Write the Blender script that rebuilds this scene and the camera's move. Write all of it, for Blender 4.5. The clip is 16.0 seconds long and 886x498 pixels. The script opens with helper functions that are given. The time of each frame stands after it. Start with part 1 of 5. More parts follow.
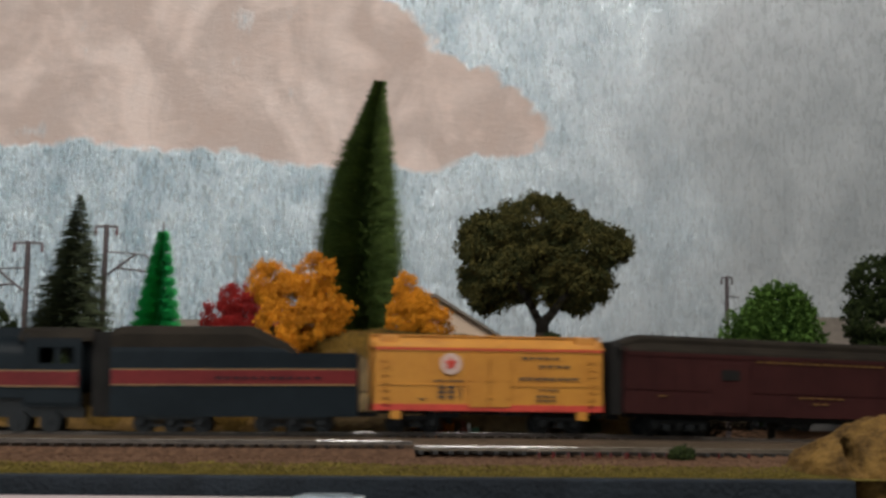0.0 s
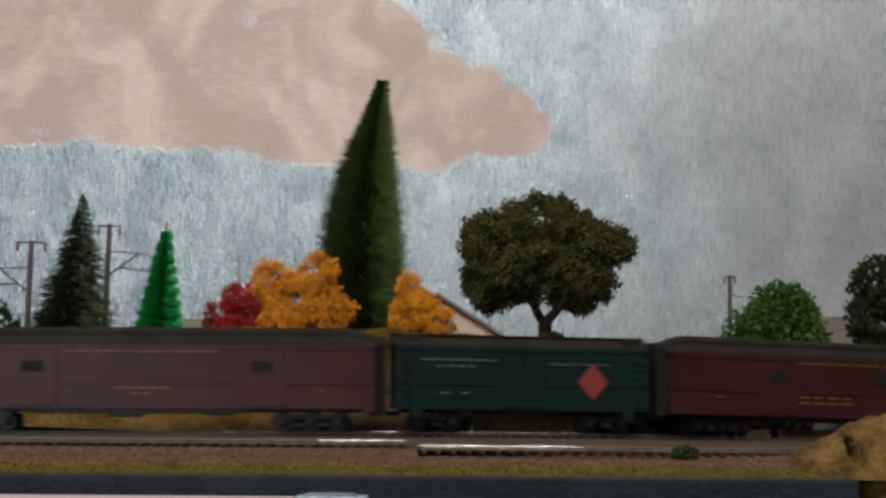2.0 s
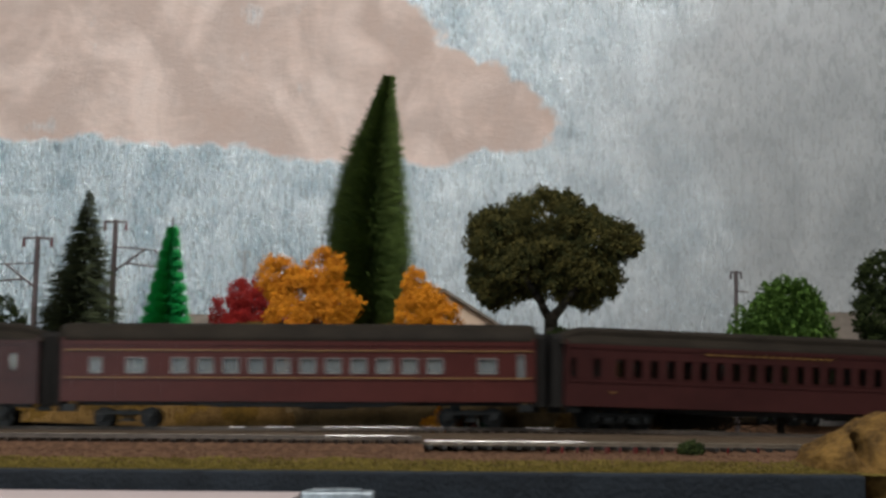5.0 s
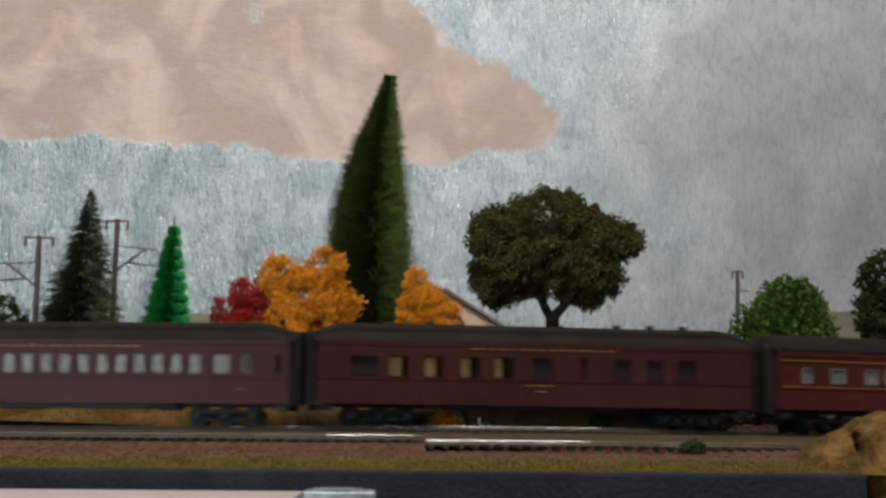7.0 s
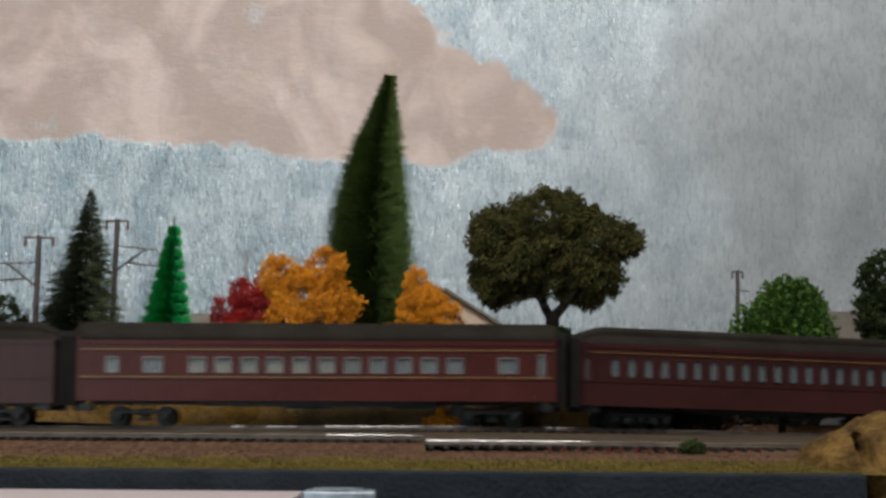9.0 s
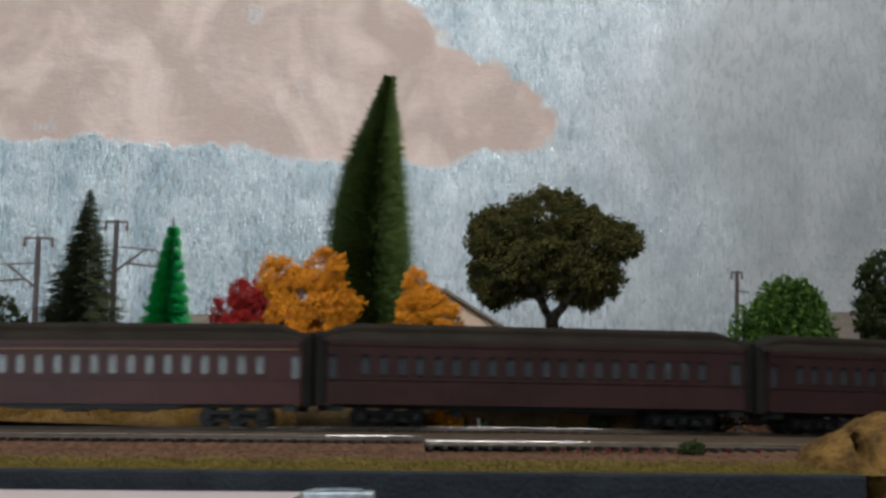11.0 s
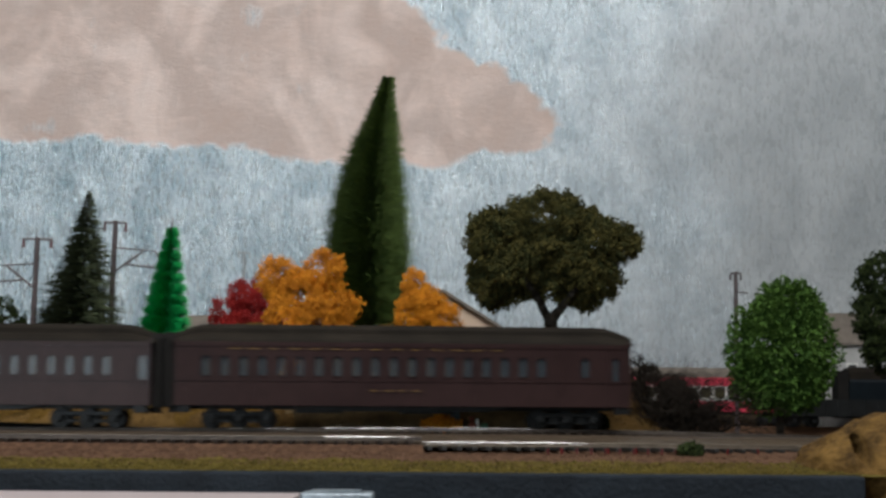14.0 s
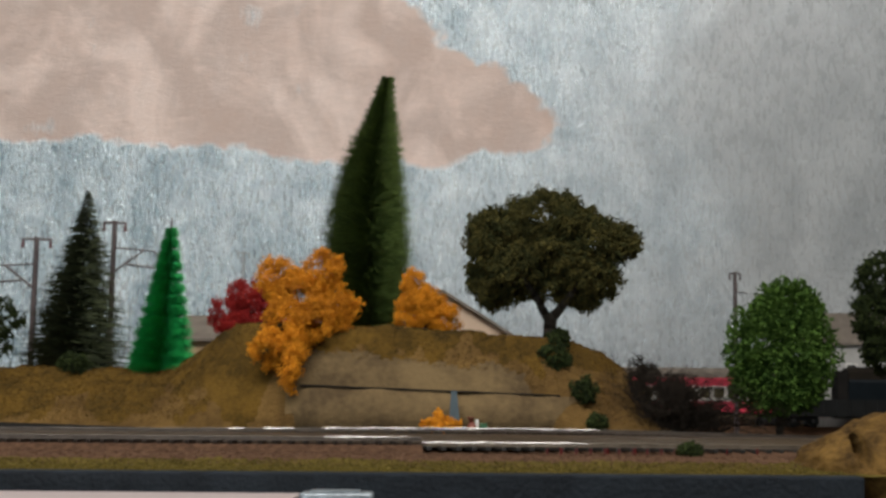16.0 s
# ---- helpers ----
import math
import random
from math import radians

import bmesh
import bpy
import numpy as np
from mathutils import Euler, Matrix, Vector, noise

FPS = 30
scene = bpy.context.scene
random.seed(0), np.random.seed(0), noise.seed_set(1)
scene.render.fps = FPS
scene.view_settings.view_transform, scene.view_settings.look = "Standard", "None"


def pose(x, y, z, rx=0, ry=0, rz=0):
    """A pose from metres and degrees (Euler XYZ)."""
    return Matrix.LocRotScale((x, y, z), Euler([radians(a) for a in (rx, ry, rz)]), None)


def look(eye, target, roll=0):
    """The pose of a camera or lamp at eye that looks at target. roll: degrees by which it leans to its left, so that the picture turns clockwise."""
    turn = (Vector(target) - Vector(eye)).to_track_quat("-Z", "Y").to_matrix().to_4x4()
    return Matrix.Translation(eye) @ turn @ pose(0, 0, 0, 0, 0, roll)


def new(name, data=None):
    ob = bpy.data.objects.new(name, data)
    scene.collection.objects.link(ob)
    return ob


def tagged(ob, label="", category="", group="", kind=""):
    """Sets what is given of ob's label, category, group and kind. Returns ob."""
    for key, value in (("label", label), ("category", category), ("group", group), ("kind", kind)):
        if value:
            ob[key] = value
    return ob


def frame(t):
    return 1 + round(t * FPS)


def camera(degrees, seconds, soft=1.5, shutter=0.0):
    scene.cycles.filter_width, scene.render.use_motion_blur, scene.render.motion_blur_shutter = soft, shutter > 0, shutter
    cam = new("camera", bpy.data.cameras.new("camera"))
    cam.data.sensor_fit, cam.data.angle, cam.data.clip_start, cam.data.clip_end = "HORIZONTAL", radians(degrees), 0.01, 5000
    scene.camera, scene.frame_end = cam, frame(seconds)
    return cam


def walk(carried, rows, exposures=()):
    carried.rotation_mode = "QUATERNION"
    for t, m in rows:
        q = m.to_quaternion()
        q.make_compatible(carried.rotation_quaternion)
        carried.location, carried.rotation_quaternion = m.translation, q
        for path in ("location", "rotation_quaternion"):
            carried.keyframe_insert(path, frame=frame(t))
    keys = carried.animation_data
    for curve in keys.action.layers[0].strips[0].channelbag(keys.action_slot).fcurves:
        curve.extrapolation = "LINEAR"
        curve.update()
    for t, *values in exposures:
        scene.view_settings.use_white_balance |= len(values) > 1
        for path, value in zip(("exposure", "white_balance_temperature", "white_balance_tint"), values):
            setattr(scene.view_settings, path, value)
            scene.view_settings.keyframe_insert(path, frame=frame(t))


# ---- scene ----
HFOV = math.degrees(2 * math.atan(784 / 2790))
EYE = (0.0, -0.9, 0.0085)
cam = camera(HFOV, 16.0, soft=3.0, shutter=0.6)
walk(cam, [
    (0, look(EYE, (0.00500, 0.0940, 0.11759), 0.45)),
    (0.5, look(EYE, (0.00453, 0.0940, 0.11759), 0.45)),
    (1, look(EYE, (0.00367, 0.0941, 0.11744), 0.45)),
    (1.5, look(EYE, (0.00321, 0.0941, 0.11729), 0.45)),
    (2, look(EYE, (0.00321, 0.0941, 0.11722), 0.45)),
    (2.5, look(EYE, (0.00178, 0.0942, 0.11632), 0.45)),
    (3, look(EYE, (0.00096, 0.0942, 0.11567), 0.45)),
    (3.5, look(EYE, (-0.00007, 0.0943, 0.11492), 0.45)),
    (4, look(EYE, (-0.00046, 0.0944, 0.11463), 0.45)),
    (6.5, look(EYE, (-0.00114, 0.0944, 0.11402), 0.45)),
    (7, look(EYE, (-0.00150, 0.0944, 0.11394), 0.45)),
    (9, look(EYE, (-0.00150, 0.0944, 0.11394), 0.45)),
    (11.5, look(EYE, (-0.00082, 0.0944, 0.11448), 0.45)),
    (12, look(EYE, (-0.00050, 0.0944, 0.11456), 0.45)),
    (13, look(EYE, (-0.00039, 0.0943, 0.11481), 0.45)),
    (14.5, look(EYE, (-0.00036, 0.0943, 0.11502), 0.45)),
    (15.5, look(EYE, (-0.00007, 0.0943, 0.11506), 0.45)),
    (16, look(EYE, (0.00000, 0.0943, 0.11506), 0.45)),
], exposures=[(0, -0.08, 6600, 10), (0.7, -0.03, 6580, 10), (1.5, 0.0, 6580, 10), (2.5, 0.0, 6420, 10), (4, 0.0, 6420, 10), (6.3, 0.0, 6680, 10), (7, 0.0, 6700, 10), (8, 0.0, 6400, 9), (9.2, 0.0, 6380, 9), (11.3, 0.0, 6200, 9), (13.5, 0.0, 6200, 9), (14.5, 0.0, 6300, 9), (15.5, 0.0, 6650, 10), (16, 0.0, 6650, 10)])

# ---- light: a window in the wall behind the camera and an added, unseen ceiling lamp ----
world = bpy.data.worlds.new("world")
scene.world = world
world.use_nodes = True
wn = world.node_tree.nodes
sky = wn.new("ShaderNodeTexSky")
sky.sky_type, sky.sun_disc, sky.sun_elevation, sky.sun_rotation = "NISHITA", False, radians(35), radians(200)
world.node_tree.links.new(sky.outputs[0], wn["Background"].inputs[0])
wn["Background"].inputs[1].default_value = 0.1


def area(name, m, sx, sy, watts, colour):
    d = bpy.data.lights.new(name, "AREA")
    d.shape, d.size, d.size_y, d.energy, d.color = "RECTANGLE", sx, sy, watts, colour
    ob = new(name, d)
    ob.matrix_world = m
    return ob


area("window_light", look((-0.855, -1.98, 0.325), (-0.855, 0, 0.325)), 0.97, 1.33, 11, (0.72, 0.88, 1.0))
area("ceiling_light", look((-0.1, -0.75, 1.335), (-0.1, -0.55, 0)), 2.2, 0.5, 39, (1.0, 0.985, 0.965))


# ---- materials ----
def nodes_of(name):
    m = bpy.data.materials.new(name)
    m.use_nodes = True
    t = m.node_tree
    return m, t, t.nodes["Principled BSDF"]


def mat(name, c1, c2=None, scale=60.0, rough=0.6, metal=0.0, bump=0.0, bscale=None, spec=0.5, stretch=(1, 1, 1), rand=0.0, island=0.0, trans=0.0):
    """Two tones mixed by noise at two scales, fine relief, and a little change from piece to piece."""
    m, t, p = nodes_of(name)
    c2 = c2 or tuple(v * 0.7 for v in c1)
    tc = t.nodes.new("ShaderNodeTexCoord")
    mp = t.nodes.new("ShaderNodeMapping")
    mp.inputs["Scale"].default_value = stretch
    t.links.new(tc.outputs["Object"], mp.inputs[0])
    n1, n2 = t.nodes.new("ShaderNodeTexNoise"), t.nodes.new("ShaderNodeTexNoise")
    for n, s, d in ((n1, scale, 4), (n2, scale * 7, 3)):
        n.inputs["Scale"].default_value, n.inputs["Detail"].default_value = s, d
        t.links.new(mp.outputs[0], n.inputs["Vector"])
    add = t.nodes.new("ShaderNodeMath")
    add.operation = "MULTIPLY_ADD"
    t.links.new(n2.outputs[0], add.inputs[0])
    add.inputs[1].default_value = 0.5
    sub = t.nodes.new("ShaderNodeMath")
    sub.operation = "SUBTRACT"
    t.links.new(n1.outputs[0], sub.inputs[0])
    sub.inputs[1].default_value = 0.25
    t.links.new(sub.outputs[0], add.inputs[2])
    last = add.outputs[0]
    for amount, node, out in ((rand, "ShaderNodeObjectInfo", "Random"), (island, "ShaderNodeNewGeometry", "Random Per Island")):
        if amount:
            g = t.nodes.new(node)
            k = t.nodes.new("ShaderNodeMath")
            k.operation = "MULTIPLY_ADD"
            t.links.new(g.outputs[out], k.inputs[0])
            k.inputs[1].default_value = amount
            o = t.nodes.new("ShaderNodeMath")
            o.operation = "SUBTRACT"
            t.links.new(last, o.inputs[0])
            o.inputs[1].default_value = amount / 2
            t.links.new(o.outputs[0], k.inputs[2])
            last = k.outputs[0]
    r = t.nodes.new("ShaderNodeValToRGB")
    r.color_ramp.elements[0].position, r.color_ramp.elements[1].position = 0.3, 0.7
    r.color_ramp.elements[0].color, r.color_ramp.elements[1].color = (*c2, 1), (*c1, 1)
    t.links.new(last, r.inputs[0])
    t.links.new(r.outputs[0], p.inputs["Base Color"])
    p.inputs["Roughness"].default_value, p.inputs["Metallic"].default_value = rough, metal
    p.inputs["Specular IOR Level"].default_value = spec
    p.inputs["Transmission Weight"].default_value = trans
    if bump:
        b = t.nodes.new("ShaderNodeBump")
        b.inputs["Strength"].default_value, b.inputs["Distance"].default_value = min(bump, 1), 0.002
        n3 = t.nodes.new("ShaderNodeTexNoise")
        n3.inputs["Scale"].default_value, n3.inputs["Detail"].default_value = bscale or scale * 5, 5
        t.links.new(mp.outputs[0], n3.inputs["Vector"])
        t.links.new(n3.outputs[0], b.inputs["Height"])
        t.links.new(b.outputs[0], p.inputs["Normal"])
    return m


def glass_mat(name, tint=(0.62, 0.66, 0.66)):
    m, t, p = nodes_of(name)
    t.nodes.remove(p)
    g, tr, mix, f = (t.nodes.new("ShaderNode" + k) for k in ("BsdfGlossy", "BsdfTransparent", "MixShader", "Fresnel"))
    g.inputs["Roughness"].default_value = 0.08
    tr.inputs[0].default_value = (*tint, 1)
    f.inputs[0].default_value = 1.5
    t.links.new(f.outputs[0], mix.inputs[0])
    t.links.new(tr.outputs[0], mix.inputs[1])
    t.links.new(g.outputs[0], mix.inputs[2])
    t.links.new(mix.outputs[0], t.nodes["Material Output"].inputs[0])
    return m


def milky_mat(name, tint):
    m, t, p = nodes_of(name)
    p.inputs["Base Color"].default_value = (*tint, 1)
    p.inputs["Roughness"].default_value = 0.2
    tr, mix = t.nodes.new("ShaderNodeBsdfTransparent"), t.nodes.new("ShaderNodeMixShader")
    mix.inputs[0].default_value = 0.45
    t.links.new(tr.outputs[0], mix.inputs[1])
    t.links.new(p.outputs[0], mix.inputs[2])
    t.links.new(mix.outputs[0], t.nodes["Material Output"].inputs[0])
    return m


def backdrop_mat():
    """Galvanised sheet with brushed, mottled zinc, and a cloud in thick pink-beige house paint."""
    m, t, p = nodes_of("galvanised_sheet_with_painted_cloud")
    N, L = t.nodes.new, t.links.new
    geo = N("ShaderNodeNewGeometry")
    sep = N("ShaderNodeSeparateXYZ")
    L(geo.outputs["Position"], sep.inputs[0])

    def math_node(op, a, b=None, c=None):
        n = N("ShaderNodeMath")
        n.operation = op
        for i, v in enumerate((a, b, c)):
            if v is None:
                continue
            if isinstance(v, (int, float)):
                n.inputs[i].default_value = v
            else:
                L(v, n.inputs[i])
        return n.outputs[0]

    def noise_node(scale, detail=4, stretch=(1, 1, 1), rough=0.55, dist=0.0):
        mp = N("ShaderNodeMapping")
        mp.inputs["Scale"].default_value = stretch
        L(geo.outputs["Position"], mp.inputs[0])
        n = N("ShaderNodeTexNoise")
        n.inputs["Scale"].default_value, n.inputs["Detail"].default_value = scale, detail
        n.inputs["Roughness"].default_value, n.inputs["Distortion"].default_value = rough, dist
        L(mp.outputs[0], n.inputs["Vector"])
        return n.outputs[0]

    # the cloud: lobes of paint, with a brushed, ragged edge
    def lobe_field(lobes):
        best = None
        for cx, cz, rx, rz in lobes:
            dx = math_node("DIVIDE", math_node("SUBTRACT", sep.outputs["X"], cx), rx)
            dz = math_node("DIVIDE", math_node("SUBTRACT", sep.outputs["Z"], cz), rz)
            r = math_node("SQRT", math_node("ADD", math_node("MULTIPLY", dx, dx), math_node("MULTIPLY", dz, dz)))
            v = math_node("MULTIPLY", math_node("SUBTRACT", 1.0, r), min(rx, rz))
            best = v if best is None else math_node("MAXIMUM", best, v)
        return best

    field = lobe_field(((-0.285, 0.420, 0.290, 0.113), (-0.467, 0.408, 0.160, 0.099), (-0.140, 0.394, 0.135, 0.106), (-0.014, 0.357, 0.076, 0.073), (0.075, 0.336, 0.057, 0.036), (0.050, 0.386, 0.030, 0.026), (0.068, 0.356, 0.046, 0.036), (-0.168, 0.299, 0.022, 0.010), (-0.25, 0.50, 0.20, 0.10)))
    field = math_node("ADD", field, math_node("MULTIPLY", math_node("SUBTRACT", noise_node(17, 3), 0.5), 0.014))
    field = math_node("ADD", field, math_node("MULTIPLY", math_node("SUBTRACT", noise_node(75, 4), 0.5), 0.018))
    clampn = N("ShaderNodeClamp")
    L(math_node("MULTIPLY", field, 150.0), clampn.inputs[0])
    # thin places where the metal shows through the paint
    thin = lobe_field(((-0.218, 0.461, 0.016, 0.022), (-0.160, 0.374, 0.010, 0.009), (-0.455, 0.330, 0.034, 0.013), (-0.225, 0.415, 0.008, 0.014), (-0.165, 0.470, 0.010, 0.012), (-0.40, 0.44, 0.006, 0.02)))
    thin = math_node("ADD", thin, math_node("MULTIPLY", math_node("SUBTRACT", noise_node(90, 5, (1, 1, 0.5), 0.7), 0.58), 0.05))
    bare = N("ShaderNodeClamp")
    L(math_node("MULTIPLY", thin, 60.0), bare.inputs[0])
    mask = math_node("MULTIPLY", clampn.outputs[0], math_node("SUBTRACT", 1.0, math_node("MULTIPLY", bare.outputs[0], 0.65)))
    mask = math_node("MULTIPLY", mask, math_node("MULTIPLY_ADD", noise_node(22, 5, (1, 1, 0.8), 0.7), 0.35, 0.76))
    mclamp = N("ShaderNodeClamp")
    L(mask, mclamp.inputs[0])
    mask = mclamp.outputs[0]

    def ramp(fac, a, b, lo=0.3, hi=0.7):
        r = N("ShaderNodeValToRGB")
        r.color_ramp.elements[0].position, r.color_ramp.elements[1].position = lo, hi
        r.color_ramp.elements[0].color, r.color_ramp.elements[1].color = (*a, 1), (*b, 1)
        L(fac, r.inputs[0])
        return r.outputs[0]

    # window glare put into the zinc: bluer, brighter and more metallic towards the left
    left_glare = N("ShaderNodeClamp")
    L(math_node("ADD", math_node("MULTIPLY_ADD", sep.outputs["X"], -1.7, 0.62), math_node("MULTIPLY", math_node("SUBTRACT", noise_node(5, 3), 0.5), 1.1)), left_glare.inputs[0])
    left_glare = math_node("MULTIPLY_ADD", left_glare.outputs[0], 0.8, 0.2)
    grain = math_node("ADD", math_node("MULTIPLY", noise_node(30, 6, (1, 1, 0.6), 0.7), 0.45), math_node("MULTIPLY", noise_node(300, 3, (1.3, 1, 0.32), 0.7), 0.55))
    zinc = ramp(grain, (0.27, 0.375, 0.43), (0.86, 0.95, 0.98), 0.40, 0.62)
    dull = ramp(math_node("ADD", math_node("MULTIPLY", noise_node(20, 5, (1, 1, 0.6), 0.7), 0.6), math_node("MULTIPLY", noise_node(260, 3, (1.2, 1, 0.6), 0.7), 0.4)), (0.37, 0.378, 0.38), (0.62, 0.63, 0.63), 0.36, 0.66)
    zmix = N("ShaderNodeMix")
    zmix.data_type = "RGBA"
    L(left_glare, zmix.inputs["Factor"])
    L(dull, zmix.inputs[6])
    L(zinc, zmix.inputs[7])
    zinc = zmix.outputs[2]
    brushed = math_node("ADD", math_node("MULTIPLY", noise_node(11, 3, (1.2, 1, 1.0), 0.5, 0.7), 0.82), math_node("MULTIPLY", noise_node(48, 4, (0.7, 1, 1.9), 0.65, 0.8), 0.18))
    paint = ramp(brushed, (0.585, 0.430, 0.360), (0.83, 0.640, 0.552), 0.42, 0.59)
    mixc = N("ShaderNodeMix")
    mixc.data_type = "RGBA"
    L(mask, mixc.inputs["Factor"])
    L(zinc, mixc.inputs[6])
    L(paint, mixc.inputs[7])
    L(mixc.outputs[2], p.inputs["Base Color"])
    L(math_node("MULTIPLY", math_node("MULTIPLY_ADD", left_glare, 0.34, 0.24), math_node("SUBTRACT", 1.0, mask)), p.inputs["Metallic"])
    rough = math_node("ADD", 0.20, math_node("MULTIPLY", noise_node(160, 3, (1, 1, 0.4)), 0.16))
    L(math_node("ADD", rough, math_node("MULTIPLY", mask, 0.25)), p.inputs["Roughness"])
    streaks = math_node("ADD", noise_node(230, 4, (1.5, 1, 0.34), 0.65), math_node("MULTIPLY", noise_node(560, 2, (1.2, 1, 0.6)), 0.8))
    streaks = math_node("MULTIPLY", streaks, left_glare)
    strokes = math_node("MULTIPLY", noise_node(60, 4, (1, 1, 2.2), 0.6, 2.0), 0.3)
    strokes = math_node("ADD", strokes, math_node("MULTIPLY", left_glare, 0.6))
    hmix = N("ShaderNodeMix")
    L(mask, hmix.inputs["Factor"])
    L(streaks, hmix.inputs[2])
    L(strokes, hmix.inputs[3])
    b = N("ShaderNodeBump")
    b.inputs["Strength"].default_value, b.inputs["Distance"].default_value = 1.0, 0.0019
    L(hmix.outputs[0], b.inputs["Height"])
    L(b.outputs[0], p.inputs["Normal"])
    return m


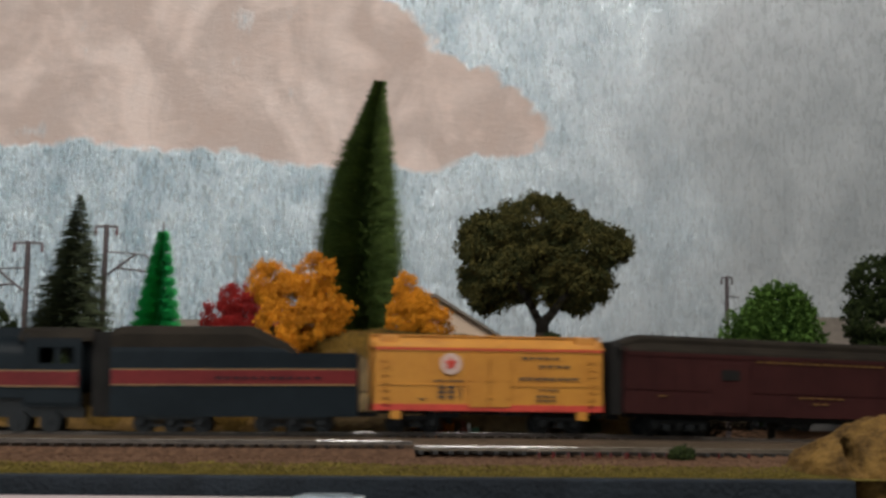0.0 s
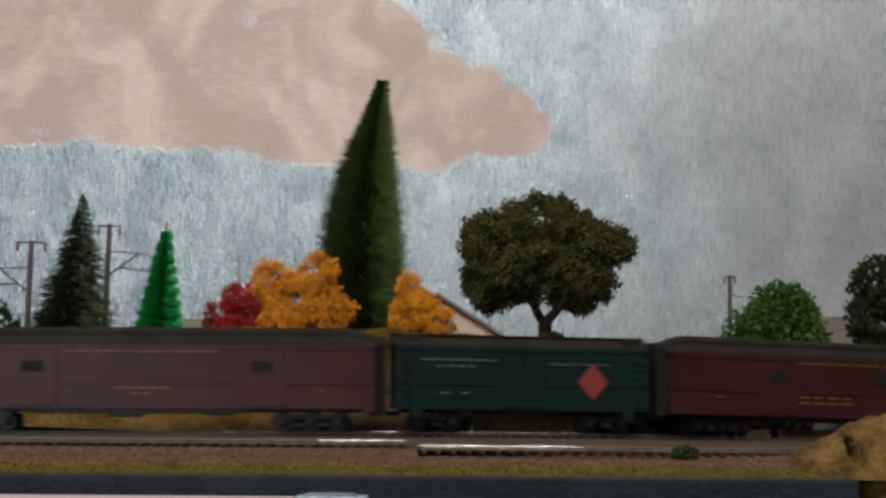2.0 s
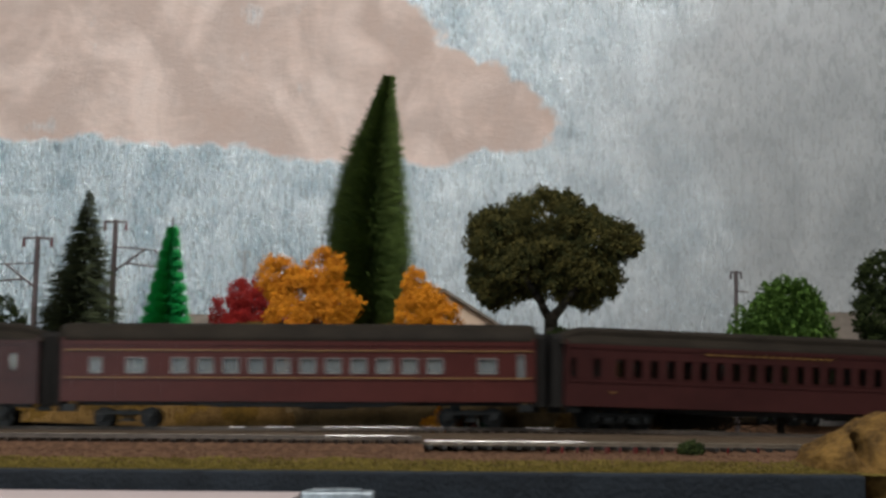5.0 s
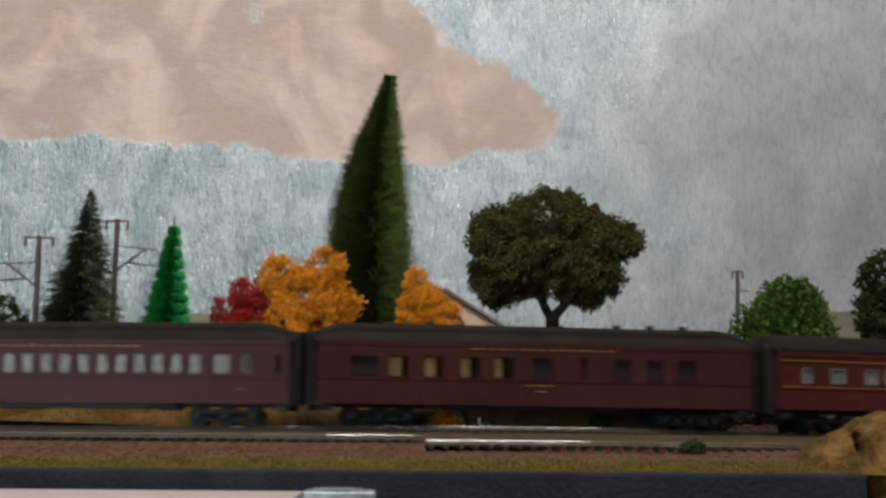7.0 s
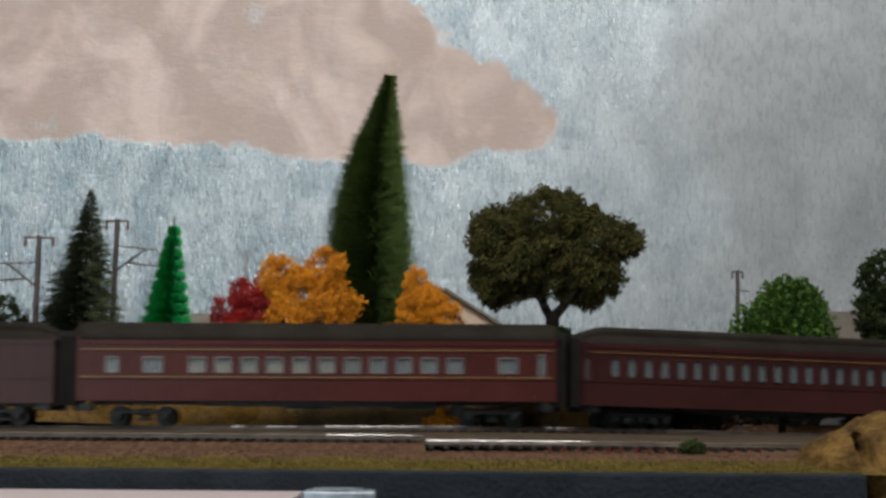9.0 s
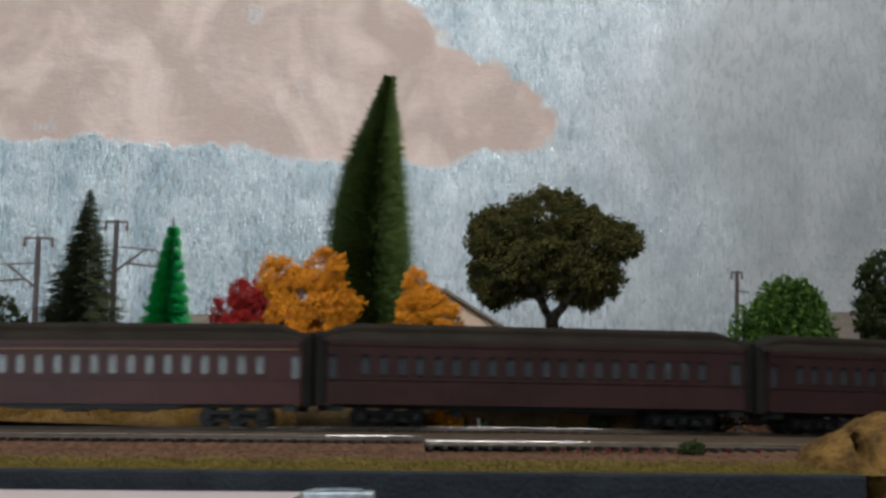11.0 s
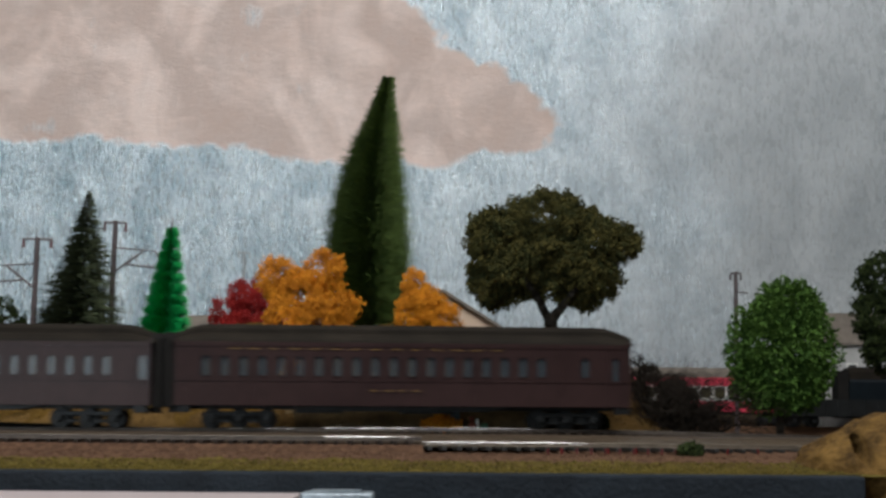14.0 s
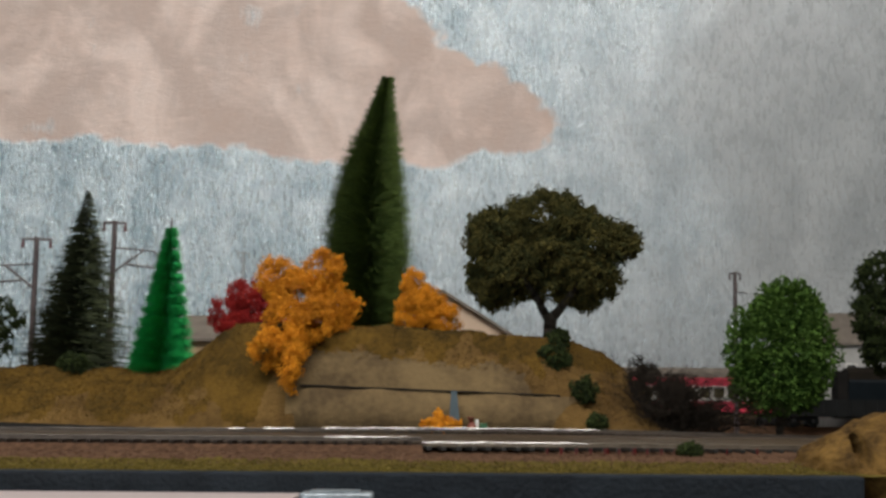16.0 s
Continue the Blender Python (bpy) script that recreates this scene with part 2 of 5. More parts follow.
M = {
    "tuscan": mat("tuscan_paint", (0.0432, 0.0150, 0.0138), (0.0299, 0.0110, 0.0104), 30, 0.33, 0, 0.04, 400, 0.13),
    "tuscan_red": mat("bright_tuscan_paint", (0.0612, 0.0170, 0.0145), (0.0459, 0.0127, 0.0110), 30, 0.33, 0, 0.04, 400, 0.13),
    "tuscan_dull": mat("weathered_tuscan_paint", (0.0337, 0.0184, 0.0172), (0.0233, 0.0128, 0.0122), 30, 0.33, 0, 0.04, 400, 0.13),
    "roof": mat("black_roof_paint", (0.0190, 0.0150, 0.0108), (0.0115, 0.0092, 0.0068), 50, 0.72, 0, 0.15, 500, 0.07),
    "green_car": mat("dark_green_paint", (0.0071, 0.0173, 0.0152), (0.0049, 0.0124, 0.0108), 30, 0.33, 0, 0.04, 400, 0.13),
    "reefer": mat("orange_reefer_paint", (0.45, 0.195, 0.026), (0.375, 0.15, 0.02), 40, 0.45, 0, 0.06, 500),
    "reefer_roof": mat("orange_roof_paint", (0.46, 0.2, 0.032), (0.34, 0.135, 0.024), 40, 0.5),
    "red_trim": mat("red_trim_paint", (0.50, 0.05, 0.03), None, 60, 0.5),
    "loco": mat("black_engine_enamel", (0.0092, 0.013, 0.0158), (0.006, 0.0086, 0.0105), 30, 0.4, 0, 0.04, 400, 0.06),
    "loco_red": mat("maroon_stripe_paint", (0.135, 0.017, 0.016), (0.095, 0.012, 0.012), 40, 0.45, spec=0.1),
    "emblem": mat("chalky_pink_white_paint", (0.50, 0.36, 0.31), (0.42, 0.29, 0.24), 80, 0.6),
    "dull_ink": mat("dull_grey_lettering", (0.09, 0.10, 0.085), None, 80, 0.6),
    "gold": mat("gold_lettering", (0.2025, 0.1087, 0.0263), (0.1425, 0.0750, 0.0188), 80, 0.5),
    "black": mat("black_lettering", (0.02, 0.02, 0.02), None, 80, 0.6),
    "white": mat("white_paint", (0.75, 0.73, 0.68), (0.62, 0.60, 0.55), 80, 0.5),
    "diamond": mat("red_diamond_paint", (0.19, 0.022, 0.017), (0.14, 0.016, 0.012), 80, 0.5),
    "truck": mat("black_truck_plastic", (0.0132, 0.0141, 0.0141), (0.0076, 0.0081, 0.0081), 90, 0.4, 0, 0.15, spec=0.2),
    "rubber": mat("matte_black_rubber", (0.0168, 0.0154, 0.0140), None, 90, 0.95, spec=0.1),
    "board": mat("dusty_grey_brown_board", (0.0700, 0.0500, 0.0330), (0.0380, 0.0270, 0.0185), 30, 0.42, 0, 0.3, 300, stretch=(1, 3, 1), spec=0.12),
    "steel": mat("bright_steel", (0.42, 0.42, 0.40), (0.24, 0.23, 0.22), 90, 0.26, 1.0, 0.1),
    "rail": mat("worn_nickel_rail", (0.44, 0.425, 0.40), (0.05, 0.045, 0.04), 16, 0.36, 1.0, 0.1, 300),
    # one nickel railhead in two tones: without and with the glint in its colour
    "rail_dull": mat("nickel_rail_without_glint", (0.13, 0.115, 0.10), (0.06, 0.052, 0.044), 70, 0.5, 1.0, 0.1, 300),
    "rail_glint": mat("nickel_rail_with_glint", (0.66, 0.64, 0.60), (0.07, 0.065, 0.06), 110, 0.30, 1.0, 0.1, 300),
    "rail_tan": mat("dusty_tan_rail", (0.20, 0.165, 0.125), (0.10, 0.082, 0.062), 40, 0.5, 0.6, 0.1, 300),
    "rail_web": mat("rusty_rail_side", (0.085, 0.066, 0.052), (0.045, 0.035, 0.028), 90, 0.6, 0.3, 0.2, 300),
    "tie": mat("black_tie_plastic", (0.020, 0.018, 0.016), (0.012, 0.011, 0.010), 90, 0.6, rand=0.5),
    "tie_brown": mat("dusty_brown_tie", (0.0381, 0.0261, 0.0196), (0.0190, 0.0136, 0.0109), 90, 0.8, rand=0.5, spec=0.12),
    "glass": glass_mat("car_window_glass"),
    "glass_clear": glass_mat("clear_window_glass", (0.93, 0.95, 0.93)),
    "pale_frame": mat("pale_window_frame", (0.17, 0.15, 0.14), (0.12, 0.1, 0.09), 60, 0.4),
    "dark_red": mat("dark_red_plastic", (0.10, 0.012, 0.012), None, 60, 0.5),
    "figure": mat("red_brown_figure_paint", (0.22, 0.045, 0.02), (0.12, 0.025, 0.012), 200, 0.6),
    "milky": milky_mat("cloudy_plastic_glazing", (0.14, 0.16, 0.165)),
    "milky_dim": milky_mat("smoky_plastic_glazing", (0.045, 0.055, 0.062)),
    "shade": mat("cream_window_shade", (0.27, 0.20, 0.085), (0.20, 0.145, 0.06), 60, 0.8),
    "ballast": mat("brown_ballast", (0.1248, 0.0678, 0.0392), (0.0558, 0.0295, 0.0174), 300, 0.95, 0, 0.7, 900, island=0.5, spec=0.12),
    "grass": mat("ground_foam_grass", (0.128, 0.096, 0.02), (0.062, 0.046, 0.01), 120, 0.95, 0, 0.8, 900, island=0.6, spec=0.12),
    "fascia": mat("slate_blue_fascia_foam", (0.0160, 0.0208, 0.0264), (0.0088, 0.0112, 0.0144), 60, 0.8, 0, 0.5, 400, 0.2),
    "pale": mat("pale_pink_laminate", (0.4406, 0.3672, 0.3550), (0.4039, 0.3305, 0.3182), 20, 0.4),
    "clip": mat("frosted_grey_plastic", (0.30, 0.34, 0.36), (0.16, 0.19, 0.21), 120, 0.25, 0.2, 0.3, 250),
    "hill": mat("tan_scenery_plaster", (0.155, 0.09, 0.028), (0.068, 0.038, 0.012), 28, 0.95, 0, 0.8, 500, spec=0.12),
    "turf": mat("olive_turf", (0.13, 0.072, 0.013), (0.044, 0.027, 0.007), 55, 0.98, 0, 0.9, 900, island=0.4, spec=0.12),
    "stone_wall": mat("cast_plaster_wall", (0.15, 0.102, 0.048), (0.066, 0.044, 0.022), 30, 0.9, 0, 0.5, 350, spec=0.12),
    "rock": mat("tan_rock_plaster", (0.1524, 0.0848, 0.0228), (0.0396, 0.0218, 0.0073), 60, 0.9, 0, 0.9, 260, spec=0.12),
    "needle": mat("dark_green_bristle", (0.104, 0.15, 0.038), (0.044, 0.07, 0.018), 60, 0.6, island=0.7, spec=0.12),
    "fir": mat("fir_bristle", (0.0546, 0.0650, 0.0312), (0.0234, 0.0286, 0.0156), 60, 0.7, island=0.7, spec=0.12),
    "plastic_green": mat("bright_green_plastic", (0.015, 0.36, 0.085), (0.008, 0.22, 0.045), 60, 0.4, island=0.5),
    "oak": mat("olive_foam_foliage", (0.072, 0.06, 0.017), (0.025, 0.029, 0.01), 70, 0.98, 0, 0, 500, 0.1, island=0.5),
    "dark_leaf": mat("dark_foam_foliage", (0.0325, 0.0450, 0.0125), (0.0125, 0.0187, 0.0063), 90, 0.95, 0, 0.9, 700, island=0.8, spec=0.12),
    "green_leaf": mat("green_leaf_flake", (0.064, 0.122, 0.02), (0.026, 0.056, 0.01), 90, 0.8, spec=0.1, island=0.3),
    "yellow": mat("yellow_lichen", (0.72, 0.29, 0.02), (0.36, 0.125, 0.01), 60, 0.95, 0, 0, 700, island=0.3, spec=0.12),
    "red_leaf": mat("red_lichen", (0.34, 0.022, 0.018), (0.18, 0.012, 0.012), 80, 0.95, 0, 0, 700, island=0.35, spec=0.12),
    "twig": mat("dark_brown_twig", (0.0250, 0.0187, 0.0137), (0.0125, 0.0100, 0.0075), 80, 0.95, spec=0.1),
    "bark": mat("dark_bark", (0.040, 0.034, 0.026), (0.020, 0.017, 0.014), 120, 0.9, 0, 0.6, 500, spec=0.12),
    "pole": mat("brown_pole_plastic", (0.075, 0.052, 0.050), (0.045, 0.032, 0.032), 90, 0.6),
    "pole_reflection": mat("pale_grey_pole_reflection", (0.34, 0.36, 0.36), (0.27, 0.29, 0.29), 60, 0.6),
    "house": mat("tan_house_siding", (0.6, 0.45, 0.33), (0.54, 0.4, 0.29), 30, 0.7),
    # the tan siding again, darkened in colour for shade on the left house
    "house_shaded": mat("shaded_tan_siding", (0.36, 0.26, 0.155), (0.29, 0.205, 0.12), 30, 0.8, spec=0.15),
    "house_roof": mat("grey_brown_shingle", (0.19, 0.155, 0.125), (0.12, 0.10, 0.08), 80, 0.85),
    "house_white": mat("white_house_siding", (0.42, 0.41, 0.39), (0.34, 0.33, 0.31), 40, 0.7),
    "wagon_red": mat("crimson_coach_paint", (0.62, 0.045, 0.09), (0.52, 0.035, 0.07), 30, 0.4),
    "blue_grey": mat("blue_grey_plastic", (0.0600, 0.0900, 0.1020), (0.0420, 0.0600, 0.0720), 60, 0.5),
    "green_bit": mat("green_painted_plastic", (0.03, 0.12, 0.05), None, 60, 0.5),
    "room_wall": mat("brown_wood_panelling", (0.17, 0.12, 0.085), (0.13, 0.09, 0.06), 3, 0.7),
    "room_ceiling": mat("off_white_ceiling_paint", (0.6, 0.58, 0.54), (0.55, 0.53, 0.49), 3, 0.9),
    "room_floor": mat("brown_carpet", (0.16, 0.12, 0.09), (0.11, 0.085, 0.06), 20, 0.95),
    "benchtop": mat("tan_ground_paint", (0.0707, 0.0490, 0.0272), (0.0435, 0.0299, 0.0163), 40, 0.95, 0, 0.6, 400, spec=0.12),
    "backdrop": backdrop_mat(),
}


# ---- mesh tools ----
def mesh_of(name, bm, material, smooth=False):
    me = bpy.data.meshes.new(name)
    bm.to_mesh(me)
    bm.free()
    for m in (material if isinstance(material, (list, tuple)) else [material]):
        me.materials.append(m)
    if smooth:
        me.polygons.foreach_set("use_smooth", [True] * len(me.polygons))
    return me


def part(name, bm, material, parent, label="", smooth=False):
    ob = new(name, mesh_of(name, bm, material, smooth))
    if parent:
        ob.parent = parent
    if label:
        tagged(ob, label)
    return ob


def thing(name, label, category, m=None, group="", kind=""):
    ob = new(name)
    ob.empty_display_size = 0.01
    tagged(ob, label, category, group, kind)
    if m is not None:
        ob.matrix_world = m
    return ob


def box(bm, x0, x1, y0, y1, z0, z1, bevel=0.0):
    r = bmesh.ops.create_cube(bm, size=1, matrix=Matrix.LocRotScale(((x0 + x1) / 2, (y0 + y1) / 2, (z0 + z1) / 2), None, (abs(x1 - x0), abs(y1 - y0), abs(z1 - z0))))
    if bevel:
        es = {e for v in r["verts"] for e in v.link_edges}
        bmesh.ops.bevel(bm, geom=list(es), offset=bevel, segments=2, affect="EDGES", profile=0.6)
    return r["verts"]


def boxes(*rows, bevel=0.0):
    bm = bmesh.new()
    for r in rows:
        box(bm, *r, bevel=bevel)
    return bm


def rod(bm, a, b, r0, r1=None, seg=8, caps=True):
    a, b = Vector(a), Vector(b)
    d = b - a
    q = d.to_track_quat("Z", "Y").to_matrix().to_4x4()
    return bmesh.ops.create_cone(bm, cap_ends=caps, segments=seg, radius1=r0, radius2=r0 if r1 is None else r1, depth=d.length, matrix=Matrix.Translation((a + b) / 2) @ q)["verts"]


def loft(bm, rings, closed=True, caps=True):
    """Skin a row of rings of equal length."""
    vs = [[bm.verts.new(p) for p in r] for r in rings]
    n = len(rings[0])
    for a, b in zip(vs, vs[1:]):
        for i in range(n if closed else n - 1):
            j = (i + 1) % n
            bm.faces.new((a[i], a[j], b[j], b[i]))
    if caps and closed:
        bm.faces.new(vs[0][::-1])
        bm.faces.new(vs[-1])
    bmesh.ops.recalc_face_normals(bm, faces=bm.faces)
    return vs


def raw_mesh(name, verts, faces, material, parent, label="", smooth=False, kind=""):
    me = bpy.data.meshes.new(name)
    me.from_pydata(verts, [], faces)
    me.materials.append(material)
    if smooth:
        me.polygons.foreach_set("use_smooth", [True] * len(me.polygons))
    ob = new(name, me)
    if parent:
        ob.parent = parent
    if label or kind:
        tagged(ob, label, kind=kind)
    return ob


# ---- the track's line: straight, then a curve away from the viewer ----
X0, RADIUS = -0.12, 1.1


def smooth(a, b, v):
    k = min(1.0, max(0.0, (v - a) / (b - a)))
    return k * k * (3 - 2 * k)


BEND = 0.62


def track(s, side=0.0):
    """Plan position and heading at s along the main line: straight, a curve away, a curve back, straight; side: metres towards the viewer."""
    if s <= 0:
        x, y, a = X0 + s, 0.0, 0.0
    elif s <= BEND:
        a = s / RADIUS
        x, y = X0 + RADIUS * math.sin(a), RADIUS * (1 - math.cos(a))
    else:
        a1 = BEND / RADIUS
        a = max(0.0, a1 - (s - BEND) / RADIUS)
        x = X0 + RADIUS * (2 * math.sin(a1) - math.sin(a)) + max(0.0, s - 2 * BEND)
        y = RADIUS * (1 - 2 * math.cos(a1) + math.cos(a))
    return x + side * math.sin(a), y - side * math.cos(a), a


def rail_top(s):
    """The main line climbs a little before the curve and falls away through it."""
    return 0.0014 + 0.0013 * smooth(-0.12, 0.14, s) - 0.0048 * smooth(0.15, 0.48, s)


def yard_level(s):
    return 0.0014 - 0.0036 * smooth(0.12, 0.62, s)


# ---- room ----
def structure(name, bm, material, label, category, smooth_=False):
    ob = part(name, bm, material, None, label, smooth_)
    return tagged(ob, label, category, kind="structure")


structure("wall_north", boxes((-4.0, 3.6, 0.95, 1.05, -1.1, 1.4)), M["room_wall"], "plain brown panelled wall behind the metal backdrop", "wall")
structure("wall_east", boxes((3.6, 3.7, -2.1, 1.05, -1.1, 1.4)), M["room_wall"], "plain brown panelled side wall of the room", "wall")
structure("wall_west", boxes((-4.1, -4.0, -2.1, 1.05, -1.1, 1.4)), M["room_wall"], "plain brown panelled side wall of the room", "wall")
structure("wall_south", boxes((-4.0, -1.35, -2.1, -2.0, -1.1, 1.4), (-0.36, 3.6, -2.1, -2.0, -1.1, 1.4), (-1.35, -0.36, -2.1, -2.0, -1.1, -0.35), (-1.35, -0.36, -2.1, -2.0, 1.0, 1.4)), M["room_wall"], "brown panelled wall with a window opening", "wall")
structure("floor", boxes((-4.0, 3.6, -2.0, 0.95, -1.2, -1.1)), M["room_floor"], "brown carpeted floor of the room", "floor")
structure("ceiling", boxes((-4.0, 3.6, -2.0, 0.95, 1.4, 1.5)), M["room_ceiling"], "plain off-white ceiling of the room", "ceiling")
# unseen fitting, added to give the overhead area lamp a body
structure("ceiling_fitting", boxes((-1.2, 1.0, -1.0, -0.5, 1.38, 1.4), bevel=0.004), M["room_ceiling"], "plain white strip light fitting, added unseen on the ceiling", "ceiling lamp")
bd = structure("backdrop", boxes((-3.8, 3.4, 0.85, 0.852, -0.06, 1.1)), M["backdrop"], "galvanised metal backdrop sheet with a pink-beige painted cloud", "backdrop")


# ---- layout ground ----
def ground_height(x, y):
    ys = (-0.142, -0.118, -0.100, -0.088, -0.04, -0.02, 0.9)
    zs = (-0.0178, -0.0150, -0.0105, -0.0092, -0.0085, -0.0055, -0.0055)
    z = float(np.interp(y, ys, zs))
    if x > -0.02 and -0.094 < y < -0.045:
        z -= 0.0012 * smooth(-0.02, -0.012, x) * smooth(-0.094, -0.089, y)
    return z + 0.0006 * noise.noise((x * 60, y * 60, 0)) + 0.0005 * noise.noise((x * 260, y * 260, 3))


def ground():
    xs = np.concatenate((np.linspace(-3.8, -0.34, 30), np.linspace(-0.33, 0.36, 260), np.linspace(0.37, 3.4, 30)))
    ys = np.concatenate((np.linspace(-0.142, -0.05, 34), np.linspace(-0.04, 0.84, 20)))
    vs = [(x, y, ground_height(x, y)) for x in xs for y in ys]
    n = len(ys)
    fs = [(i * n + j, (i + 1) * n + j, (i + 1) * n + j + 1, i * n + j + 1) for i in range(len(xs) - 1) for j in range(n - 1)]
    ob = raw_mesh("ground", vs, fs, M["benchtop"], None, "tan scenery base of the model railway layout", True)
    ob.data.materials.append(M["ballast"])
    ob.data.materials.append(M["grass"])
    for p in ob.data.polygons:
        y = p.center.y + 0.006 * noise.noise((p.center.x * 30, 0, 5))
        p.material_index = 2 if y < -0.109 else 1 if y < 0.03 else 0
    tagged(ob, "", "ground", kind="structure")


ground()
structure("fascia", boxes((-3.8, 0.197, -0.160, -0.1425, -0.09, -0.0172), bevel=0.0012), M["fascia"], "slate-blue rough foam edge of the layout", "edge board")
structure("benchwork", boxes((-3.8, 3.4, -0.138, 0.9, -0.12, -0.03)), M["benchtop"], "wooden benchwork under the layout", "table")
structure("shelf_front", boxes((-3.8, -0.064, -0.30, -0.168, -0.05, -0.0262), bevel=0.0015), M["pale"], "pale pink laminate shelf before the layout edge", "shelf")
structure("shelf_dark", boxes((-0.064, 3.4, -0.30, -0.168, -0.06, -0.034), bevel=0.0015), M["fascia"], "dark slate shelf before the layout edge", "shelf")
clip = thing("plastic_box", "clear grey plastic box standing on the front shelf", "box")
bm = bmesh.new()
box(bm, -0.0625, -0.030, -0.20, -0.178, -0.034, -0.0246, 0.0016)
part("body", bm, M["clip"], clip, smooth=True)
bm = bmesh.new()
box(bm, -0.058, -0.036, -0.199, -0.180, -0.0246, -0.0238, 0.0003)
part("lid", bm, M["clip"], clip)


# ---- loose scenery scatter ----
def scatter(name, material, count, spot, size, label, category, seed, flat=0.7):
    rnd = random.Random(seed)
    vs, fs = [], []
    for _ in range(count):
        x, y, z = spot(rnd)
        s = size * rnd.uniform(0.5, 1.5)
        q = Euler((rnd.uniform(0, 6), rnd.uniform(0, 6), rnd.uniform(0, 6))).to_matrix()
        b = len(vs)
        for p in ((1, 0, 0), (-1, 0, 0), (0, 1, 0), (0, -1, 0), (0, 0, flat), (0, 0, -flat)):
            v = q @ (Vector(p) * s * rnd.uniform(0.7, 1.2))
            vs.append((x + v.x, y + v.y, z + v.z))
        for f in ((0, 2, 4), (2, 1, 4), (1, 3, 4), (3, 0, 4), (2, 0, 5), (1, 2, 5), (3, 1, 5), (0, 3, 5)):
            fs.append(tuple(b + i for i in f))
    ob = raw_mesh(name, vs, fs, material, None)
    return tagged(ob, label, category, kind="stuff")


def ballast_spot(rnd):
    x, y = rnd.uniform(-0.30, 0.32), rnd.uniform(-0.120, -0.085)
    return x, y, ground_height(x, y) + 0.0001


def grass_spot(rnd):
    x, y = rnd.uniform(-0.28, 0.20), -0.142 + 0.033 * rnd.random() ** 1.2
    return x, y, ground_height(x, y) + 0.0002


scatter("ballast_stones", M["ballast"], 9000, ballast_spot, 0.00042, "fine pinkish-brown ballast stones beside the track", "ballast", 3)
scatter("grass", M["grass"], 9000, grass_spot, 0.0006, "yellow-green ground foam along the layout edge", "grass", 4)


# ---- tracks ----
def sweep(profile, s0, s1, side, drop, step=0.01, level=rail_top):
    """Rings of a profile (side, up) carried along the line."""
    rings = []
    n = max(2, int((s1 - s0) / step))
    for i in range(n + 1):
        s = s0 + (s1 - s0) * i / n
        rings.append([(*track(s, side - a)[:2], level(s) + drop + b) for a, b in profile])
    return rings


RAIL = [(-0.0008, -0.0021), (0.0008, -0.0021), (0.0008, -0.0017), (0.0003, -0.0014), (0.0004, 0.0), (-0.0004, 0.0), (-0.0003, -0.0014), (-0.0008, -0.0017)]


def track_section(s0, s1, side, drop, ties, label, tie_range, bed, web="rail_web", level=rail_top, head="rail", glint_cuts=()):
    tr = thing("railway_track", label, "railway track", group="model railway tracks")
    for g in (-0.0083, 0.0083):
        bm = bmesh.new()
        loft(bm, sweep(RAIL, s0, s1, side + g, drop, level=level))
        part("rail", bm, M[web], tr)
        # the glint is painted as brighter lengths of railhead between these cuts
        cuts = [s0, *glint_cuts, s1]
        for k in range(len(cuts) - 1):
            m = head if k % 2 == 0 else "rail_glint"
            bm = bmesh.new()
            loft(bm, sweep([(-0.0004, -0.0004), (0.0004, -0.0004), (0.0004, -0.00033), (0.00015, 0.0001), (-0.00015, 0.0001), (-0.0004, -0.00033)], cuts[k], cuts[k + 1], side + g, drop, level=level))
            part("railhead", bm, M[m], tr, "nickel railhead with a painted glint" if m == "rail_glint" else "nickel railhead without the glint")
    if bed:
        bm = bmesh.new()
        loft(bm, sweep([(-0.026, -0.0105), (-0.0175, -0.0040), (0.0175, -0.0040), (0.026, -0.0105)], s0, s1, side, drop, level=level))
        part("roadbed", bm, M["ballast"], tr, "pinkish-brown ballasted roadbed")
    bm = boxes((-0.00125, 0.00125, -0.0150, 0.0150, -0.0020, 0.0), bevel=0.0002)
    me = mesh_of("tie", bm, ties)
    peg = mesh_of("tie_peg", boxes((-0.0005, 0.0005, -0.0156, -0.0148, -0.0042, -0.0004)), M["dark_red"])
    s, rnd, k = s0 + 0.002, random.Random(int(side * 1e4) + 7), 0
    while s < s1:
        if tie_range[0] < track(s)[0] < tie_range[1]:
            x, y, a = track(s, side)
            ob = new("tie", me)
            ob.parent = tr
            ob.matrix_basis = pose(x, y, level(s) + drop - 0.0021, 0, 0, math.degrees(a) + rnd.uniform(-1.5, 1.5))
            if not bed and 0.047 < x < 0.130:
                ob = new("tie_peg", peg)
                ob.parent = tr
                ob.matrix_basis = pose(x, y, level(s) + drop - 0.0021, 0, 0, math.degrees(a))
        s += 0.0072
    return tr


track_section(-3.7, 3.35, 0.0, 0.0, M["tie_brown"], "nickel rails on dusty brown ties, the passing train's line", (-0.33, 0.40), True, head="rail_dull", glint_cuts=(0.0, 0.008, 0.020, 0.036, 0.052, 0.21))
track_section(-3.7, 0.1025, 0.066, -0.0031, M["tie_brown"], "ballasted near track with worn nickel rails", (-0.29, 0.0), True, level=yard_level, head="rail_dull", glint_cuts=(0.055, 0.0968))
track_section(0.104, 1.0, 0.068, -0.0056, M["tie"], "unballasted black-tied track section with an open rail end", (-0.05, 0.33), False, "rail_tan", yard_level, "rail_tan", (0.1045, 0.185))
